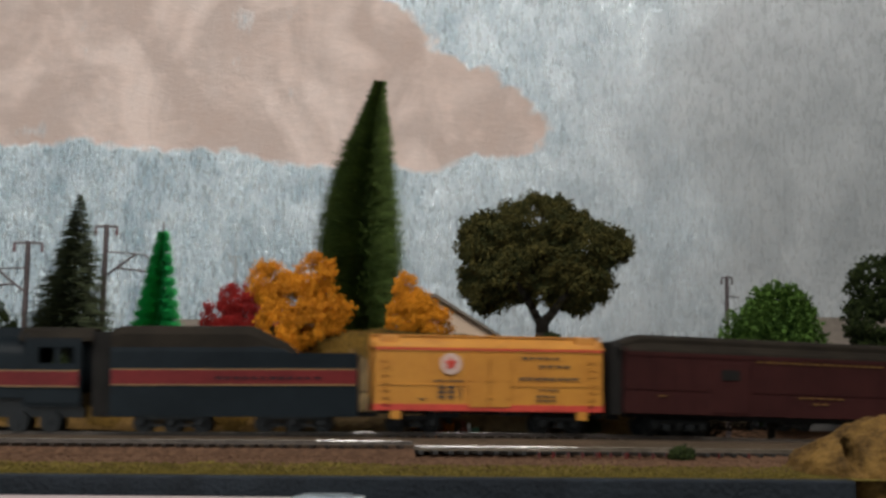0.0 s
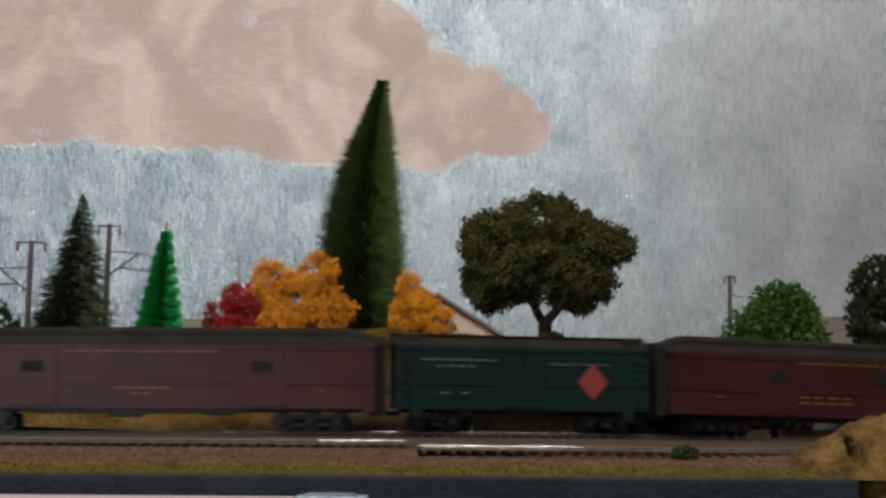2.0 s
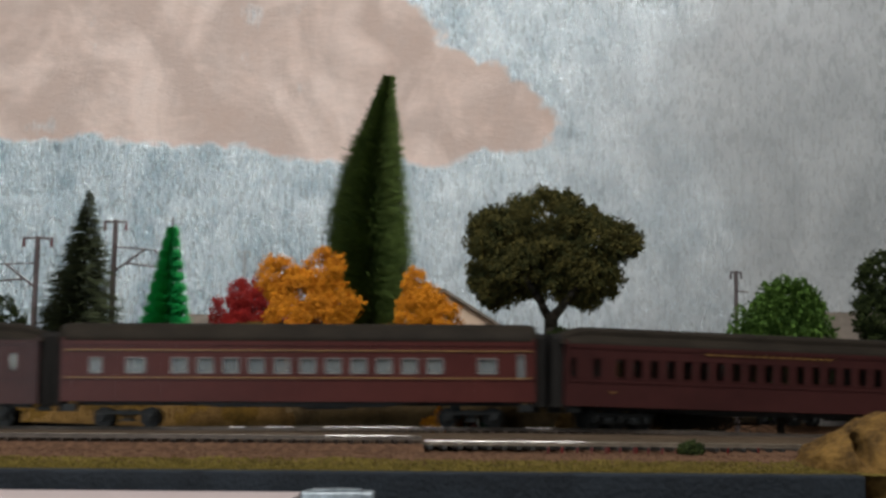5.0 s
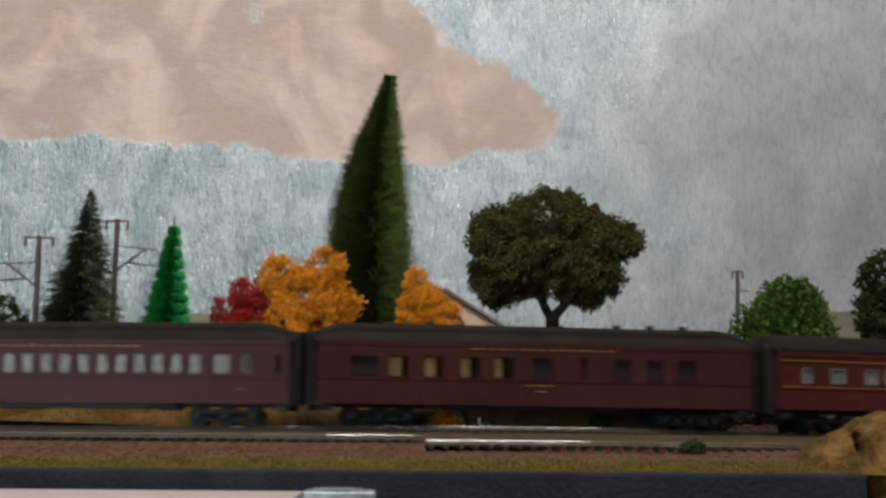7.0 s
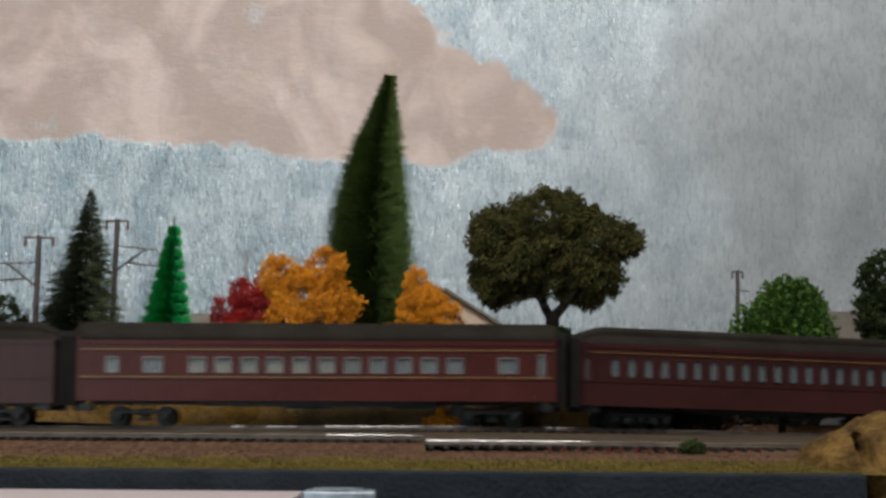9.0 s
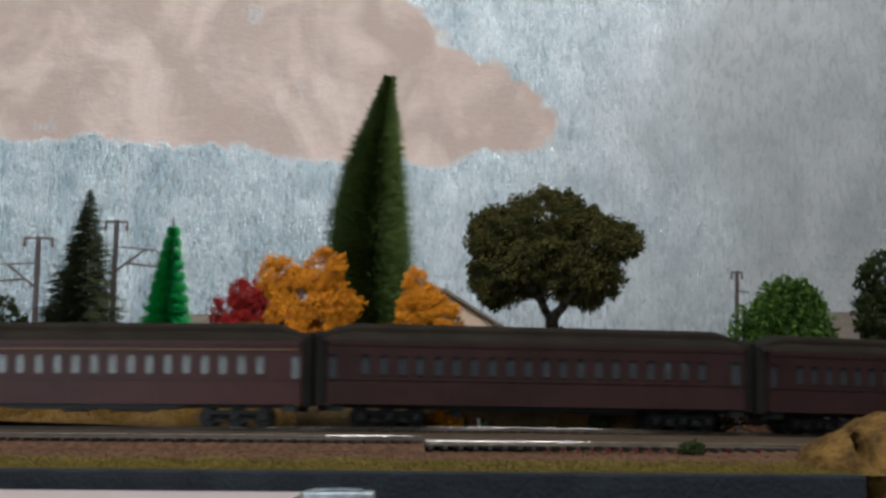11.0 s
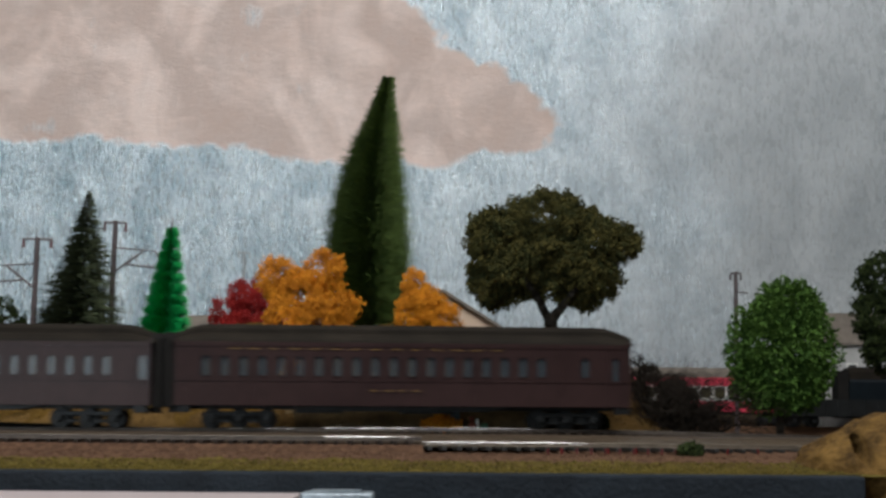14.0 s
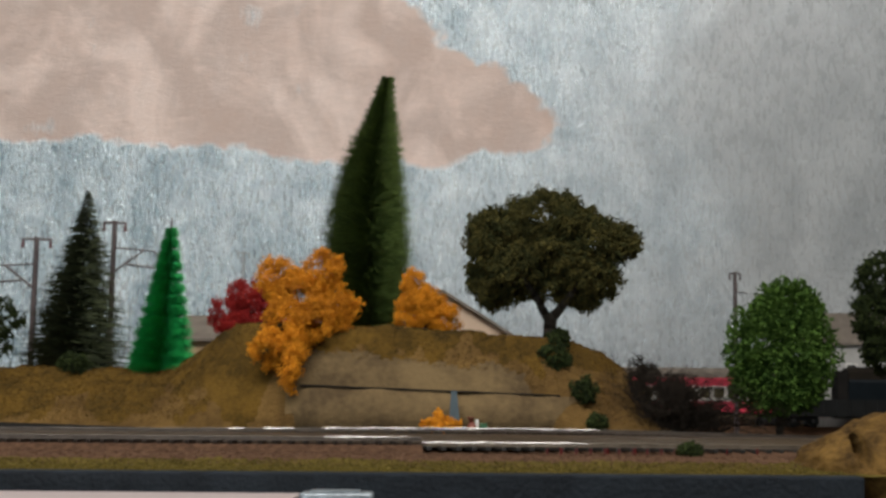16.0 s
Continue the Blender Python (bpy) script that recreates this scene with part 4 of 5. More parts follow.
def dead_shrub():
    rnd = random.Random(51)
    t = thing("bare_shrub", "tangled dark brown twig shrub beside the curve", "shrub")
    vs, fs = [], []
    def stick(p, q, r):
        d = (q - p).normalized()
        u = d.orthogonal().normalized() * r
        w = d.cross(u)
        b = len(vs)
        vs.extend([p + u, p - u * 0.5 + w * 0.87, p - u * 0.5 - w * 0.87, q + u * 0.75, q + (w * 0.87 - u * 0.5) * 0.75, q - (u * 0.5 + w * 0.87) * 0.75])
        fs.extend([(b, b + 1, b + 4, b + 3), (b + 1, b + 2, b + 5, b + 4), (b + 2, b, b + 3, b + 5)])
    def grow(p, d, n, r, depth, top):
        for _ in range(n):
            q = p + d * rnd.uniform(0.003, 0.006)
            if q.z > top:
                return
            stick(p, q, r * 1.3)
            p, r = q, r * 0.86
            d = (d + Vector((rnd.gauss(0, 0.3), rnd.gauss(0, 0.3), rnd.gauss(0.02, 0.25)))).normalized()
            if depth and rnd.random() < 0.8:
                grow(p, (d + Vector((rnd.gauss(0, 0.7), rnd.gauss(0, 0.6), rnd.gauss(0.1, 0.5)))).normalized(), max(2, n - 2), r * 0.8, depth - 1, top)
    for i in range(24):
        k = i / 23
        x = 0.120 + 0.054 * k
        top = float(np.interp(x, (0.112, 0.124, 0.133, 0.142, 0.151, 0.163, 0.176), (0.049, 0.053, 0.041, 0.041, 0.033, 0.021, 0.008))) + rnd.uniform(-0.005, 0.002)
        grow(Vector((x, 0.075 + rnd.uniform(-0.008, 0.008), -0.006)), Vector((rnd.gauss(-0.12, 0.2), rnd.gauss(0, 0.2), 1)).normalized(), 9, 0.0009, 3, top)
    raw_mesh("branch_tangle", vs, fs, M["twig"], t, kind="stuff")
    foam_crown("foliage", [(0.128, 0.078, 0.020, 0.011, 0.010, 0.024), (0.143, 0.078, 0.016, 0.011, 0.010, 0.021), (0.159, 0.078, 0.004, 0.012, 0.010, 0.014), (0.120, 0.078, 0.037, 0.006, 0.006, 0.012)], 650, 0.0026, M["twig"], t, 52, 0.26, 9, "sparse dark dry leaves")


dead_shrub()


# low earth bank before the backdrop
bm = bmesh.new()
loft(bm, [[(x, 0.745, -0.006), (x, 0.775, 0.014 + 0.004 * noise.noise((x * 9, 1, 0))), (x, 0.845, 0.017 + 0.004 * noise.noise((x * 11, 4, 0))), (x, 0.846, -0.006)] for x in (0.04 * i - 2.6 for i in range(150))])
structure("earth_bank", bm, M["benchtop"], "low brown earth bank before the backdrop", "bank", True)


# ---- poles of the overhead line ----
def line_pole(x, y, z0, z1, arm, side, label, lean=0.0, paint="pole"):
    p = thing("line_pole", label, "utility pole", pose(x, y, z0, 0, lean, 0), group="line poles")
    h = z1 - z0
    bm = bmesh.new()
    rod(bm, (0, 0, -0.008), (0, 0, h), 0.0022, 0.0017, 10)
    part("post", bm, M[paint], p)
    bm = boxes((-arm, arm, -0.001, 0.001, h - 0.0022, h - 0.0006), bevel=0.0002)
    part("crossarm", bm, M[paint], p)
    for s in (-1, 1):
        bm = bmesh.new()
        rod(bm, (s * arm * 0.93, 0, h - 0.0075), (s * arm * 0.93, 0, h - 0.002), 0.0011, 0.0008)
        part("insulator", bm, M["dark_red"] if side else M[paint], p, "dark red insulator")
    if side:
        bm = bmesh.new()
        rod(bm, (0, 0, h - 0.019), (side * 0.028, 0, h - 0.0205), 0.0006, 0.0006)
        rod(bm, (side * 0.028, 0, h - 0.0205), (side * 0.034, 0, h - 0.027), 0.0006, 0.0006)
        part("upper_arm", bm, M[paint], p)
        bm = bmesh.new()
        rod(bm, (0, 0, h - 0.0365), (side * 0.021, 0, h - 0.0205), 0.0009, 0.0008)
        part("brace", bm, M[paint], p)
        bm = bmesh.new()
        rod(bm, (side * 0.009, 0, h - 0.0305), (side * 0.036, 0, h - 0.033), 0.0008, 0.0007)
        part("lower_arm", bm, M[paint], p)
    return p


line_pole(-0.2868, 0.20, 0.036, 0.1325, 0.0105, -1, "brown overhead-line pole with crossarm and bracket", 1.0)
line_pole(-0.2326, 0.20, 0.036, 0.1445, 0.0080, 1, "brown overhead-line pole with crossarm and bracket", 1.0)
far_pole = line_pole(0.2605, 0.50, -0.006, 0.1400, 0.0050, 0, "plain brown line pole far behind the trees")
bm = bmesh.new()
rod(bm, (0.0, 0, 0.1280), (0.0110, 0, 0.1270), 0.0006, 0.0006, 6)
part("bracket", bm, M["pole"], far_pole)
# pale pole added near the backdrop for a faint pole reflection in the metal
line_pole(-0.216, 0.80, 0.012, 0.186, 0.0065, 0, "pale grey pole standing in for a reflection in the metal backdrop", paint="pole_reflection")


# ---- houses ----
def house(label, x0, x1, y0, y1, eave, ridge, wall, along_x, windows, roof=None, over=0.004):
    h = thing("house", label, "house", group="model houses")
    bm = boxes((x0, x1, y0, y1, -0.006, eave))
    part("wall", bm, M[wall], h)
    bm = bmesh.new()
    t = 0.0022
    if along_x:
        ym = (y0 + y1) / 2
        prof = [(y0 - over, eave - 0.001), (ym, ridge), (y1 + over, eave - 0.001), (y1 + over, eave - 0.001 - t), (ym, ridge - t * 1.3), (y0 - over, eave - 0.001 - t)]
        loft(bm, [[(x, a, b) for a, b in prof] for x in (x0 - over, x1 + over)])
    else:
        xm = (x0 + x1) / 2
        prof = [(x0 - over, eave - 0.001), (xm, ridge), (x1 + over, eave - 0.001), (x1 + over, eave - 0.001 - t), (xm, ridge - t * 1.3), (x0 - over, eave - 0.001 - t)]
        loft(bm, [[(a, y, b) for a, b in prof] for y in (y0 - over, y1 + over)])
    part("roof", bm, M[roof or "house_roof"], h)
    bm = bmesh.new()
    if along_x:
        ym = (y0 + y1) / 2
        loft(bm, [[(x, y0, eave - 0.001), (x, y1, eave - 0.001), (x, ym, ridge - 0.003)] for x in (x0, x1)])
    else:
        xm = (x0 + x1) / 2
        loft(bm, [[(x0, y, eave - 0.001), (x1, y, eave - 0.001), (xm, y, ridge - 0.003)] for y in (y0, y1)])
    part("gable", bm, M[wall], h)
    for wx, wz in windows:
        bm = boxes((wx - 0.006, wx + 0.006, y0 - 0.0012, y0 + 0.001, wz - 0.008, wz + 0.008), bevel=0.0003)
        w = part("window", bm, M["white"], h)
        part("pane", boxes((wx - 0.0045, wx + 0.0045, y0 - 0.0018, y0 - 0.001, wz - 0.0065, wz + 0.0065)), M["black"], w)
    return h


house("tan model house with a low grey gable roof", -0.205, -0.10, 0.34, 0.42, 0.0700, 0.0900, "house_shaded", True, ())
house("tan model barn with a broad grey gable roof", -0.060, 0.060, 0.34, 0.46, 0.0700, 0.1095, "house", False, ())
house("white model house with a brown roof behind the trees", 0.392, 0.50, 0.74, 0.82, 0.090, 0.123, "house_white", True, ((0.425, 0.06), (0.45, 0.06), (0.475, 0.06)))

# ---- small pieces at the wall ----
w = thing("leaning_plank", "narrow blue-grey plastic wedge leaning on the wall", "plank")
bm = bmesh.new()
loft(bm, [[(0.0035, 0.034, -0.006), (0.0120, 0.034, -0.006), (0.0120, 0.0365, -0.006), (0.0035, 0.0365, -0.006)], [(0.0055, 0.036, 0.0245), (0.0088, 0.036, 0.0245), (0.0088, 0.0375, 0.0245), (0.0055, 0.0375, 0.0245)]])
part("board", bm, M["blue_grey"], w)
fg = bmesh.new()
for c, r in (((0.0178, 0.034, 0.0020), (0.0030, 0.0022, 0.0042)), ((0.0172, 0.034, 0.0075), (0.0015, 0.0015, 0.0017))):
    bmesh.ops.create_uvsphere(fg, u_segments=14, v_segments=10, radius=1, matrix=Matrix.LocRotScale(c, None, r))
rod(fg, (0.0172, 0.034, 0.0086), (0.0172, 0.034, 0.0092), 0.0024, 0.0020, 12)
box(fg, 0.0155, 0.0200, 0.0325, 0.0355, -0.006, -0.0005, 0.0006)
ob = part("figurine", fg, M["figure"], None, "small red-brown painted figurine at the foot of the wall", True)
tagged(ob, "", "figurine")
gb = thing("small_box", "tiny green painted box beside the figurine", "box")
part("body", boxes((0.0225, 0.0268, 0.032, 0.036, -0.006, 0.0055), bevel=0.0005), M["green_bit"], gb)
wb = thing("small_box", "tiny white box behind the figurine", "box")
part("body", boxes((0.0198, 0.0218, 0.034, 0.036, -0.006, 0.0078), bevel=0.0005), M["white"], wb)


# ---- rolling stock ----
W2 = 0.0165


def wheelset(parent, x, r, name="wheelset"):
    bm = bmesh.new()
    for s in (-1, 1):
        rod(bm, (0, s * 0.0070, 0), (0, s * 0.0095, 0), r, r, 20)
        rod(bm, (0, s * 0.0066, 0), (0, s * 0.0072, 0), r * 1.12, r * 1.12, 20)
        for i in range(4):
            a = i * math.pi / 2
            rod(bm, (r * 0.55 * math.cos(a), s * 0.0094, r * 0.55 * math.sin(a)), (r * 0.55 * math.cos(a), s * 0.0098, r * 0.55 * math.sin(a)), r * 0.16, r * 0.16, 6)
    rod(bm, (0, -0.0115, 0), (0, 0.0115, 0), 0.0011, 0.0011, 8)
    ob = part(name, bm, M["truck"], parent)
    ob.matrix_basis = pose(x, 0, r)
    ob["radius"] = r
    return ob


def bogie(car, x, axles, base, r=0.0052):
    bm = bmesh.new()
    half = base * (axles - 1) / 2
    for s in (-1, 1):
        y = s * 0.0128
        box(bm, -half - 0.004, half + 0.004, y - 0.0010, y + 0.0010, r + 0.0015, r + 0.0040, 0.0004)
        for i in range(axles):
            ax = (i - (axles - 1) / 2) * base
            box(bm, ax - 0.0020, ax + 0.0020, y - 0.0016, y + 0.0014, r - 0.0018, r + 0.0022, 0.0005)
            rod(bm, (ax, y - s * 0.0, r), (ax, y + s * 0.0022, r), 0.0013, 0.0011, 10)
        for i in range(axles - 1):
            mx = (i - (axles - 2) / 2) * base
            for dx in (-0.0016, 0, 0.0016):
                rod(bm, (mx + dx, y, r - 0.0012), (mx + dx, y, r + 0.0028), 0.0007, 0.0007, 6)
            box(bm, mx - 0.0032, mx + 0.0032, y - 0.0008, y + 0.0008, r - 0.0022, r - 0.0010)
    box(bm, -0.003, 0.003, -0.012, 0.012, r + 0.001, r + 0.0045)
    t = part("truck", bm, M["truck"], car)
    t.matrix_basis = pose(x, 0, 0)
    for i in range(axles):
        wheelset(t, (i - (axles - 1) / 2) * base, r)
    return t


def side_wall(bm, x0, x1, z0, z1, openings, y, th=0.0008):
    """A side with openings cut through; openings are (xa, xb, za, zb) and do not overlap along the side."""
    x = x0
    for xa, xb, za, zb in sorted(openings):
        box(bm, x, xa, y - th, y + th, z0, z1)
        box(bm, xa, xb, y - th, y + th, z0, za)
        box(bm, xa, xb, y - th, y + th, zb, z1)
        x = xb
    box(bm, x, x1, y - th, y + th, z0, z1)


def roof_shape(bm, half, kind):
    """A car roof skinned along its length, rounded down at the ends."""
    def ring(x, k, w):
        if kind == "clerestory":
            pr = [(1, 0), (1.03, 0.02), (0.99, 0.18), (0.80, 0.42), (0.66, 0.52), (0.65, 0.74), (0.52, 0.90), (0.27, 0.98), (0, 1)]
        elif kind == "arched":
            pr = [(1, 0), (1.02, 0.03), (0.97, 0.30), (0.86, 0.56), (0.68, 0.78), (0.45, 0.92), (0.22, 0.985), (0.1, 1), (0, 1)]
        else:
            pr = [(1, 0), (1.04, 0.0), (1.05, 0.06), (0.8, 0.30), (0.55, 0.52), (0.3, 0.76), (0.13, 0.9), (0.12, 1), (0, 1)]
        h = 0.0070 if kind == "gabled" else 0.0112
        pts = [(x, -a * W2 * w, 0.0475 + b * h * k) for a, b in pr] + [(x, a * W2 * w, 0.0475 + b * h * k) for a, b in pr[-2::-1]]
        return pts
    if kind == "gabled":
        rows = [(-half - 0.001, 1, 1), (half + 0.001, 1, 1)]
    elif kind == "arched":
        rows = [(-half - 0.0015, 0.90, 0.97), (-half + 0.002, 0.985, 1), (-half + 0.006, 1, 1), (half - 0.006, 1, 1), (half - 0.002, 0.985, 1), (half + 0.0015, 0.90, 0.97)]
    else:
        rows = [(-half - 0.002, 0.46, 0.95), (-half + 0.001, 0.58, 0.985), (-half + 0.004, 0.70, 1), (-half + 0.009, 0.87, 1), (-half + 0.014, 0.975, 1), (-half + 0.019, 1, 1)]
        rows += [(-x, k, w) for x, k, w in rows[::-1]]
    loft(bm, [ring(*r) for r in rows])


def bars(bm, x0, x1, z, h, y, n, rnd, gap=0.5):
    """Unreadable lettering as small bars on a side."""
    w = (x1 - x0) / n
    for i in range(n):
        k = rnd.uniform(0.6, 1)
        box(bm, x0 + w * i, x0 + w * (i + 1 - gap * k), y - 0.0002, y + 0.0003, z, z + h * 0.68)


def shell(name, label, L, paint, roof_kind, openings, blinds=(), category="railway car", roof="roof", z0=0.0126, stripes=(), vents=(), deep_ends=True, glazing="glass", closed=()):
    c = thing(name, label, category, group="cars of the train")
    half = L / 2
    rnd = random.Random(int(L * 1e5))
    bm = bmesh.new()
    for y in (-W2, W2):
        side_wall(bm, -half, half, z0, 0.0480, openings, y)
    for s in (-1, 1):
        x = s * (half - 0.0008)
        box(bm, x - 0.0008, x + 0.0008, -W2, -0.0045, z0, 0.050)
        box(bm, x - 0.0008, x + 0.0008, 0.0045, W2, z0, 0.050)
        box(bm, x - 0.0006, x + 0.0006, -0.0045, 0.0045, z0, 0.052)
    box(bm, -half, half, -W2, W2, z0 + 0.0002, z0 + 0.0014)
    for y in (-W2 - 0.0009, W2 + 0.0009):
        box(bm, -half, half, y - 0.0003, y + 0.0003, 0.0262, 0.0270)
        box(bm, -half, half, y - 0.0003, y + 0.0003, z0, z0 + 0.0014)
        box(bm, -half, half, y - 0.0003, y + 0.0003, 0.0455, 0.0475)
        for i in range(int(L / 0.0125)):
            x = -half + 0.006 + i * 0.0125
            if all(not (a - 0.0015 < x < b + 0.0015) for a, b, _, _ in openings):
                box(bm, x - 0.00025, x + 0.00025, y - 0.0002, y + 0.0002, z0, 0.0455)
    part("body", bm, M[paint], c)
    bm = bmesh.new()
    roof_shape(bm, half, roof_kind)
    r = part("roof", bm, M[roof], c, "dull black curved roof" if roof == "roof" else "")
    if roof_kind != "gabled":
        for f in r.data.polygons:
            f.use_smooth = roof_kind == "arched"
    for vx in vents:
        bm = bmesh.new()
        rod(bm, (vx, 0, 0.0570), (vx, 0, 0.0606), 0.0022, 0.0026, 10)
        part("vent", bm, M["roof"], c)
    for k, (xa, xb, za, zb) in enumerate(sorted(openings)):
        for y in (-W2, W2):
            ob = part("pane", boxes((xa, xb, y - 0.0002, y + 0.0002, za, zb)), M[glazing], c)
            ob.visible_shadow = False
        if k in blinds:
            part("window_shade", boxes((xa, xb, -W2 + 0.0010, -W2 + 0.0014, za, zb - 0.0006)), M["shade"], c, "cream window shade")
        if zb - za > 0.004:
            bm = bmesh.new()
            for q in (xa, xb):
                box(bm, q - 0.0003, q + 0.0003, -W2 - 0.0012, -W2 - 0.0006, za, zb)
            for q in (za, zb):
                box(bm, xa, xb, -W2 - 0.0012, -W2 - 0.0006, q - 0.0003, q + 0.0003)
            part("window_frame", bm, M["pale_frame" if paint in ("tuscan_red", "wagon_red") else paint], c)
    # dark sheets added close behind the glass so these windows read dark
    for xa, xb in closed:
        part("partition", boxes((xa, xb, -W2 + 0.0016, -W2 + 0.0030, z0 + 0.0016, 0.0470)), M["rubber"], c, "dark inner sheet added behind the windows")
    for z, h in stripes:
        bm = boxes((-half + 0.002, half - 0.002, -W2 - 0.0014, -W2 - 0.0008, z, z + h), (-half + 0.002, half - 0.002, W2 + 0.0008, W2 + 0.0014, z, z + h))
        part("stripe", bm, M["gold"], c, "thin gold stripe")
    # underfloor gear
    bm = bmesh.new()
    x = -half * 0.48
    while x < half * 0.46:
        w = rnd.uniform(0.012, 0.030)
        d = rnd.uniform(0.0015, 0.0048)
        box(bm, x, min(x + w, half * 0.5), -0.012, -0.004, z0 - d, z0 + 0.0002, 0.0004)
        box(bm, x, min(x + w, half * 0.5), 0.005, 0.012, z0 - d * rnd.uniform(0.6, 1), z0 + 0.0002, 0.0004)
        x += w + rnd.uniform(0.012, 0.040)
    box(bm, -half * 0.95, half * 0.95, -0.003, 0.003, z0 - 0.0022, z0 + 0.0002)
    if deep_ends:
        for y in (-0.0135, 0.0135):
            loft(bm, [[(x, y - 0.0006, z0 - d), (x, y + 0.0006, z0 - d), (x, y + 0.0006, z0 + 0.0002), (x, y - 0.0006, z0 + 0.0002)] for x, d in ((-half * 0.5, 0.0003), (-half * 0.36, 0.0030), (half * 0.36, 0.0030), (half * 0.5, 0.0003))])
    part("underframe", bm, M["truck"], c)
    for s in (-1, 1):
        if deep_ends:
            bm = bmesh.new()
            rings = []
            for i in range(9):
                k = 0.0004 * (i % 2)
                x = s * (half + 0.00075 * i)
                rings.append([(x, -0.0125 - k, 0.0115), (x, 0.0125 + k, 0.0115), (x, 0.0125 + k, 0.0500 + k), (x, 0.0090 + k, 0.0530 + k), (x, -0.0090 - k, 0.0530 + k), (x, -0.0125 - k, 0.0500 + k)])
            loft(bm, rings)
            part("diaphragm", bm, M["rubber"], c, "black folded gangway diaphragm")
        bm = bmesh.new()
        box(bm, s * (half - 0.004), s * (half + 0.0042), -0.0016, 0.0016, 0.0085, 0.0115, 0.0005)
        part("coupler", bm, M["truck"], c)
    return c


def lettering(c, rows, colour, seed):
    rnd = random.Random(seed)
    for x0, x1, z, h, n in rows:
        bm = bmesh.new()
        bars(bm, x0, x1, z, h, -W2 - 0.0012, n, rnd)
        part("lettering", bm, M[colour], c)


def windows(start, step, n, w, za=0.0292, zb=0.0402):
    return [(start + i * step, start + i * step + w, za, zb) for i in range(n)]


def baggage_car(L, label, doors, extra, text, seed):
    c = shell("baggage_car", label, L, "tuscan", "clerestory", extra, closed=((0.072, 0.118),) if extra else ())
    half = L / 2
    for dx in doors:
        bm = bmesh.new()
        box(bm, dx - 0.013, dx + 0.013, -W2 - 0.0016, -W2 - 0.0007, 0.0140, 0.0430, 0.0002)
        d = part("sliding_door", bm, M["tuscan"], c)
        part("door_window", boxes((dx - 0.006, dx + 0.006, -W2 - 0.0020, -W2 - 0.0015, 0.0330, 0.0390)), M["rubber"], d, "dark barred door window")
    lettering(c, text, "gold", seed)
    for x in (-half + 0.036, half - 0.036):
        bogie(c, x, 3, 0.0155)
    return c


def coach(L, label, paint, roof, opens, blinds, text, seed, stripes=(), vents=(), axles=3, closed=()):
    c = shell("passenger_coach", label, L, paint, roof, opens, blinds, stripes=stripes, vents=vents, closed=closed, z0=0.0142 if roof == "arched" else 0.0126, glazing="milky_dim" if paint == "tuscan_dull" else "milky" if paint == "tuscan_red" or seed == 69 else "glass_clear" if seed == 67 else "glass")
    lettering(c, text, "gold", seed)
    half = L / 2
    for s in (-1, 1):
        # vestibule steps and door panel
        bm = boxes((s * (half - 0.009), s * (half - 0.0015), -W2 - 0.0004, -0.010, 0.0085, 0.0128), bevel=0.0003)
        part("steps", bm, M["truck"], c)
    for x in (-half + 0.036, half - 0.036):
        bogie(c, x, axles, 0.0155 if axles == 3 else 0.026)
    return c


def reefer(L, label, paint, roof, text, colour, seed, red=False):
    c = shell("refrigerator_car", label, L, paint, "gabled", (), roof=roof, deep_ends=False)
    half = L / 2
    bm = boxes((-half - 0.001, half + 0.001, -0.0030, 0.0030, 0.0546, 0.0555))
    part("running_board", bm, M[roof], c)
    for s in (-1, 1):
        bm = boxes((s * (half - 0.014), s * (half - 0.004), -0.011, -0.004, 0.0490, 0.0545), bevel=0.0004)
        part("ice_hatch", bm, M[roof], c)
        bm = bmesh.new()
        rod(bm, (s * (half + 0.0018), -0.006, 0.02), (s * (half + 0.0018), -0.006, 0.0555), 0.0005, 0.0005, 6)
        for i in range(7):
            box(bm, s * (half - 0.0065) - 0.0028, s * (half - 0.0065) + 0.0028, -W2 - 0.0022, -W2 - 0.0017, 0.016 + i * 0.0042, 0.0164 + i * 0.0042)
        part("ladder", bm, M[paint], c)
        bm = boxes((s * (half - 0.012) - 0.003, s * (half - 0.012) + 0.003, -W2 - 0.0012, -W2 + 0.001, 0.0075, 0.0128))
        part("stirrup", bm, M[paint], c)
    bm = boxes((-0.012, -0.0003, -W2 - 0.0018, -W2 - 0.0008, 0.0145, 0.0440), (0.0003, 0.012, -W2 - 0.0018, -W2 - 0.0008, 0.0145, 0.0440))
    d = part("door", bm, M[paint], c)
    bm = bmesh.new()
    for q in (-0.0105, -0.002, 0.002, 0.0105):
        for z in (0.019, 0.029, 0.039):
            box(bm, q - 0.0012, q + 0.0012, -W2 - 0.0021, -W2 - 0.0017, z, z + 0.0009)
    part("hinges", bm, M[paint], d)
    if red:
        part("red_sill", boxes((-half - 0.0002, half + 0.0002, -W2 - 0.0013, W2 + 0.0013, 0.0122, 0.0158)), M["red_trim"], c, "red painted side sill")
        part("red_eave", boxes((-half, half, -W2 - 0.0014, -W2 - 0.0006, 0.0462, 0.0474)), M["red_trim"], c, "thin dark red line under the eave")
    lettering(c, text, colour, seed)
    for x in (-half + 0.024, half - 0.024):
        bogie(c, x, 2, 0.0195)
    return c


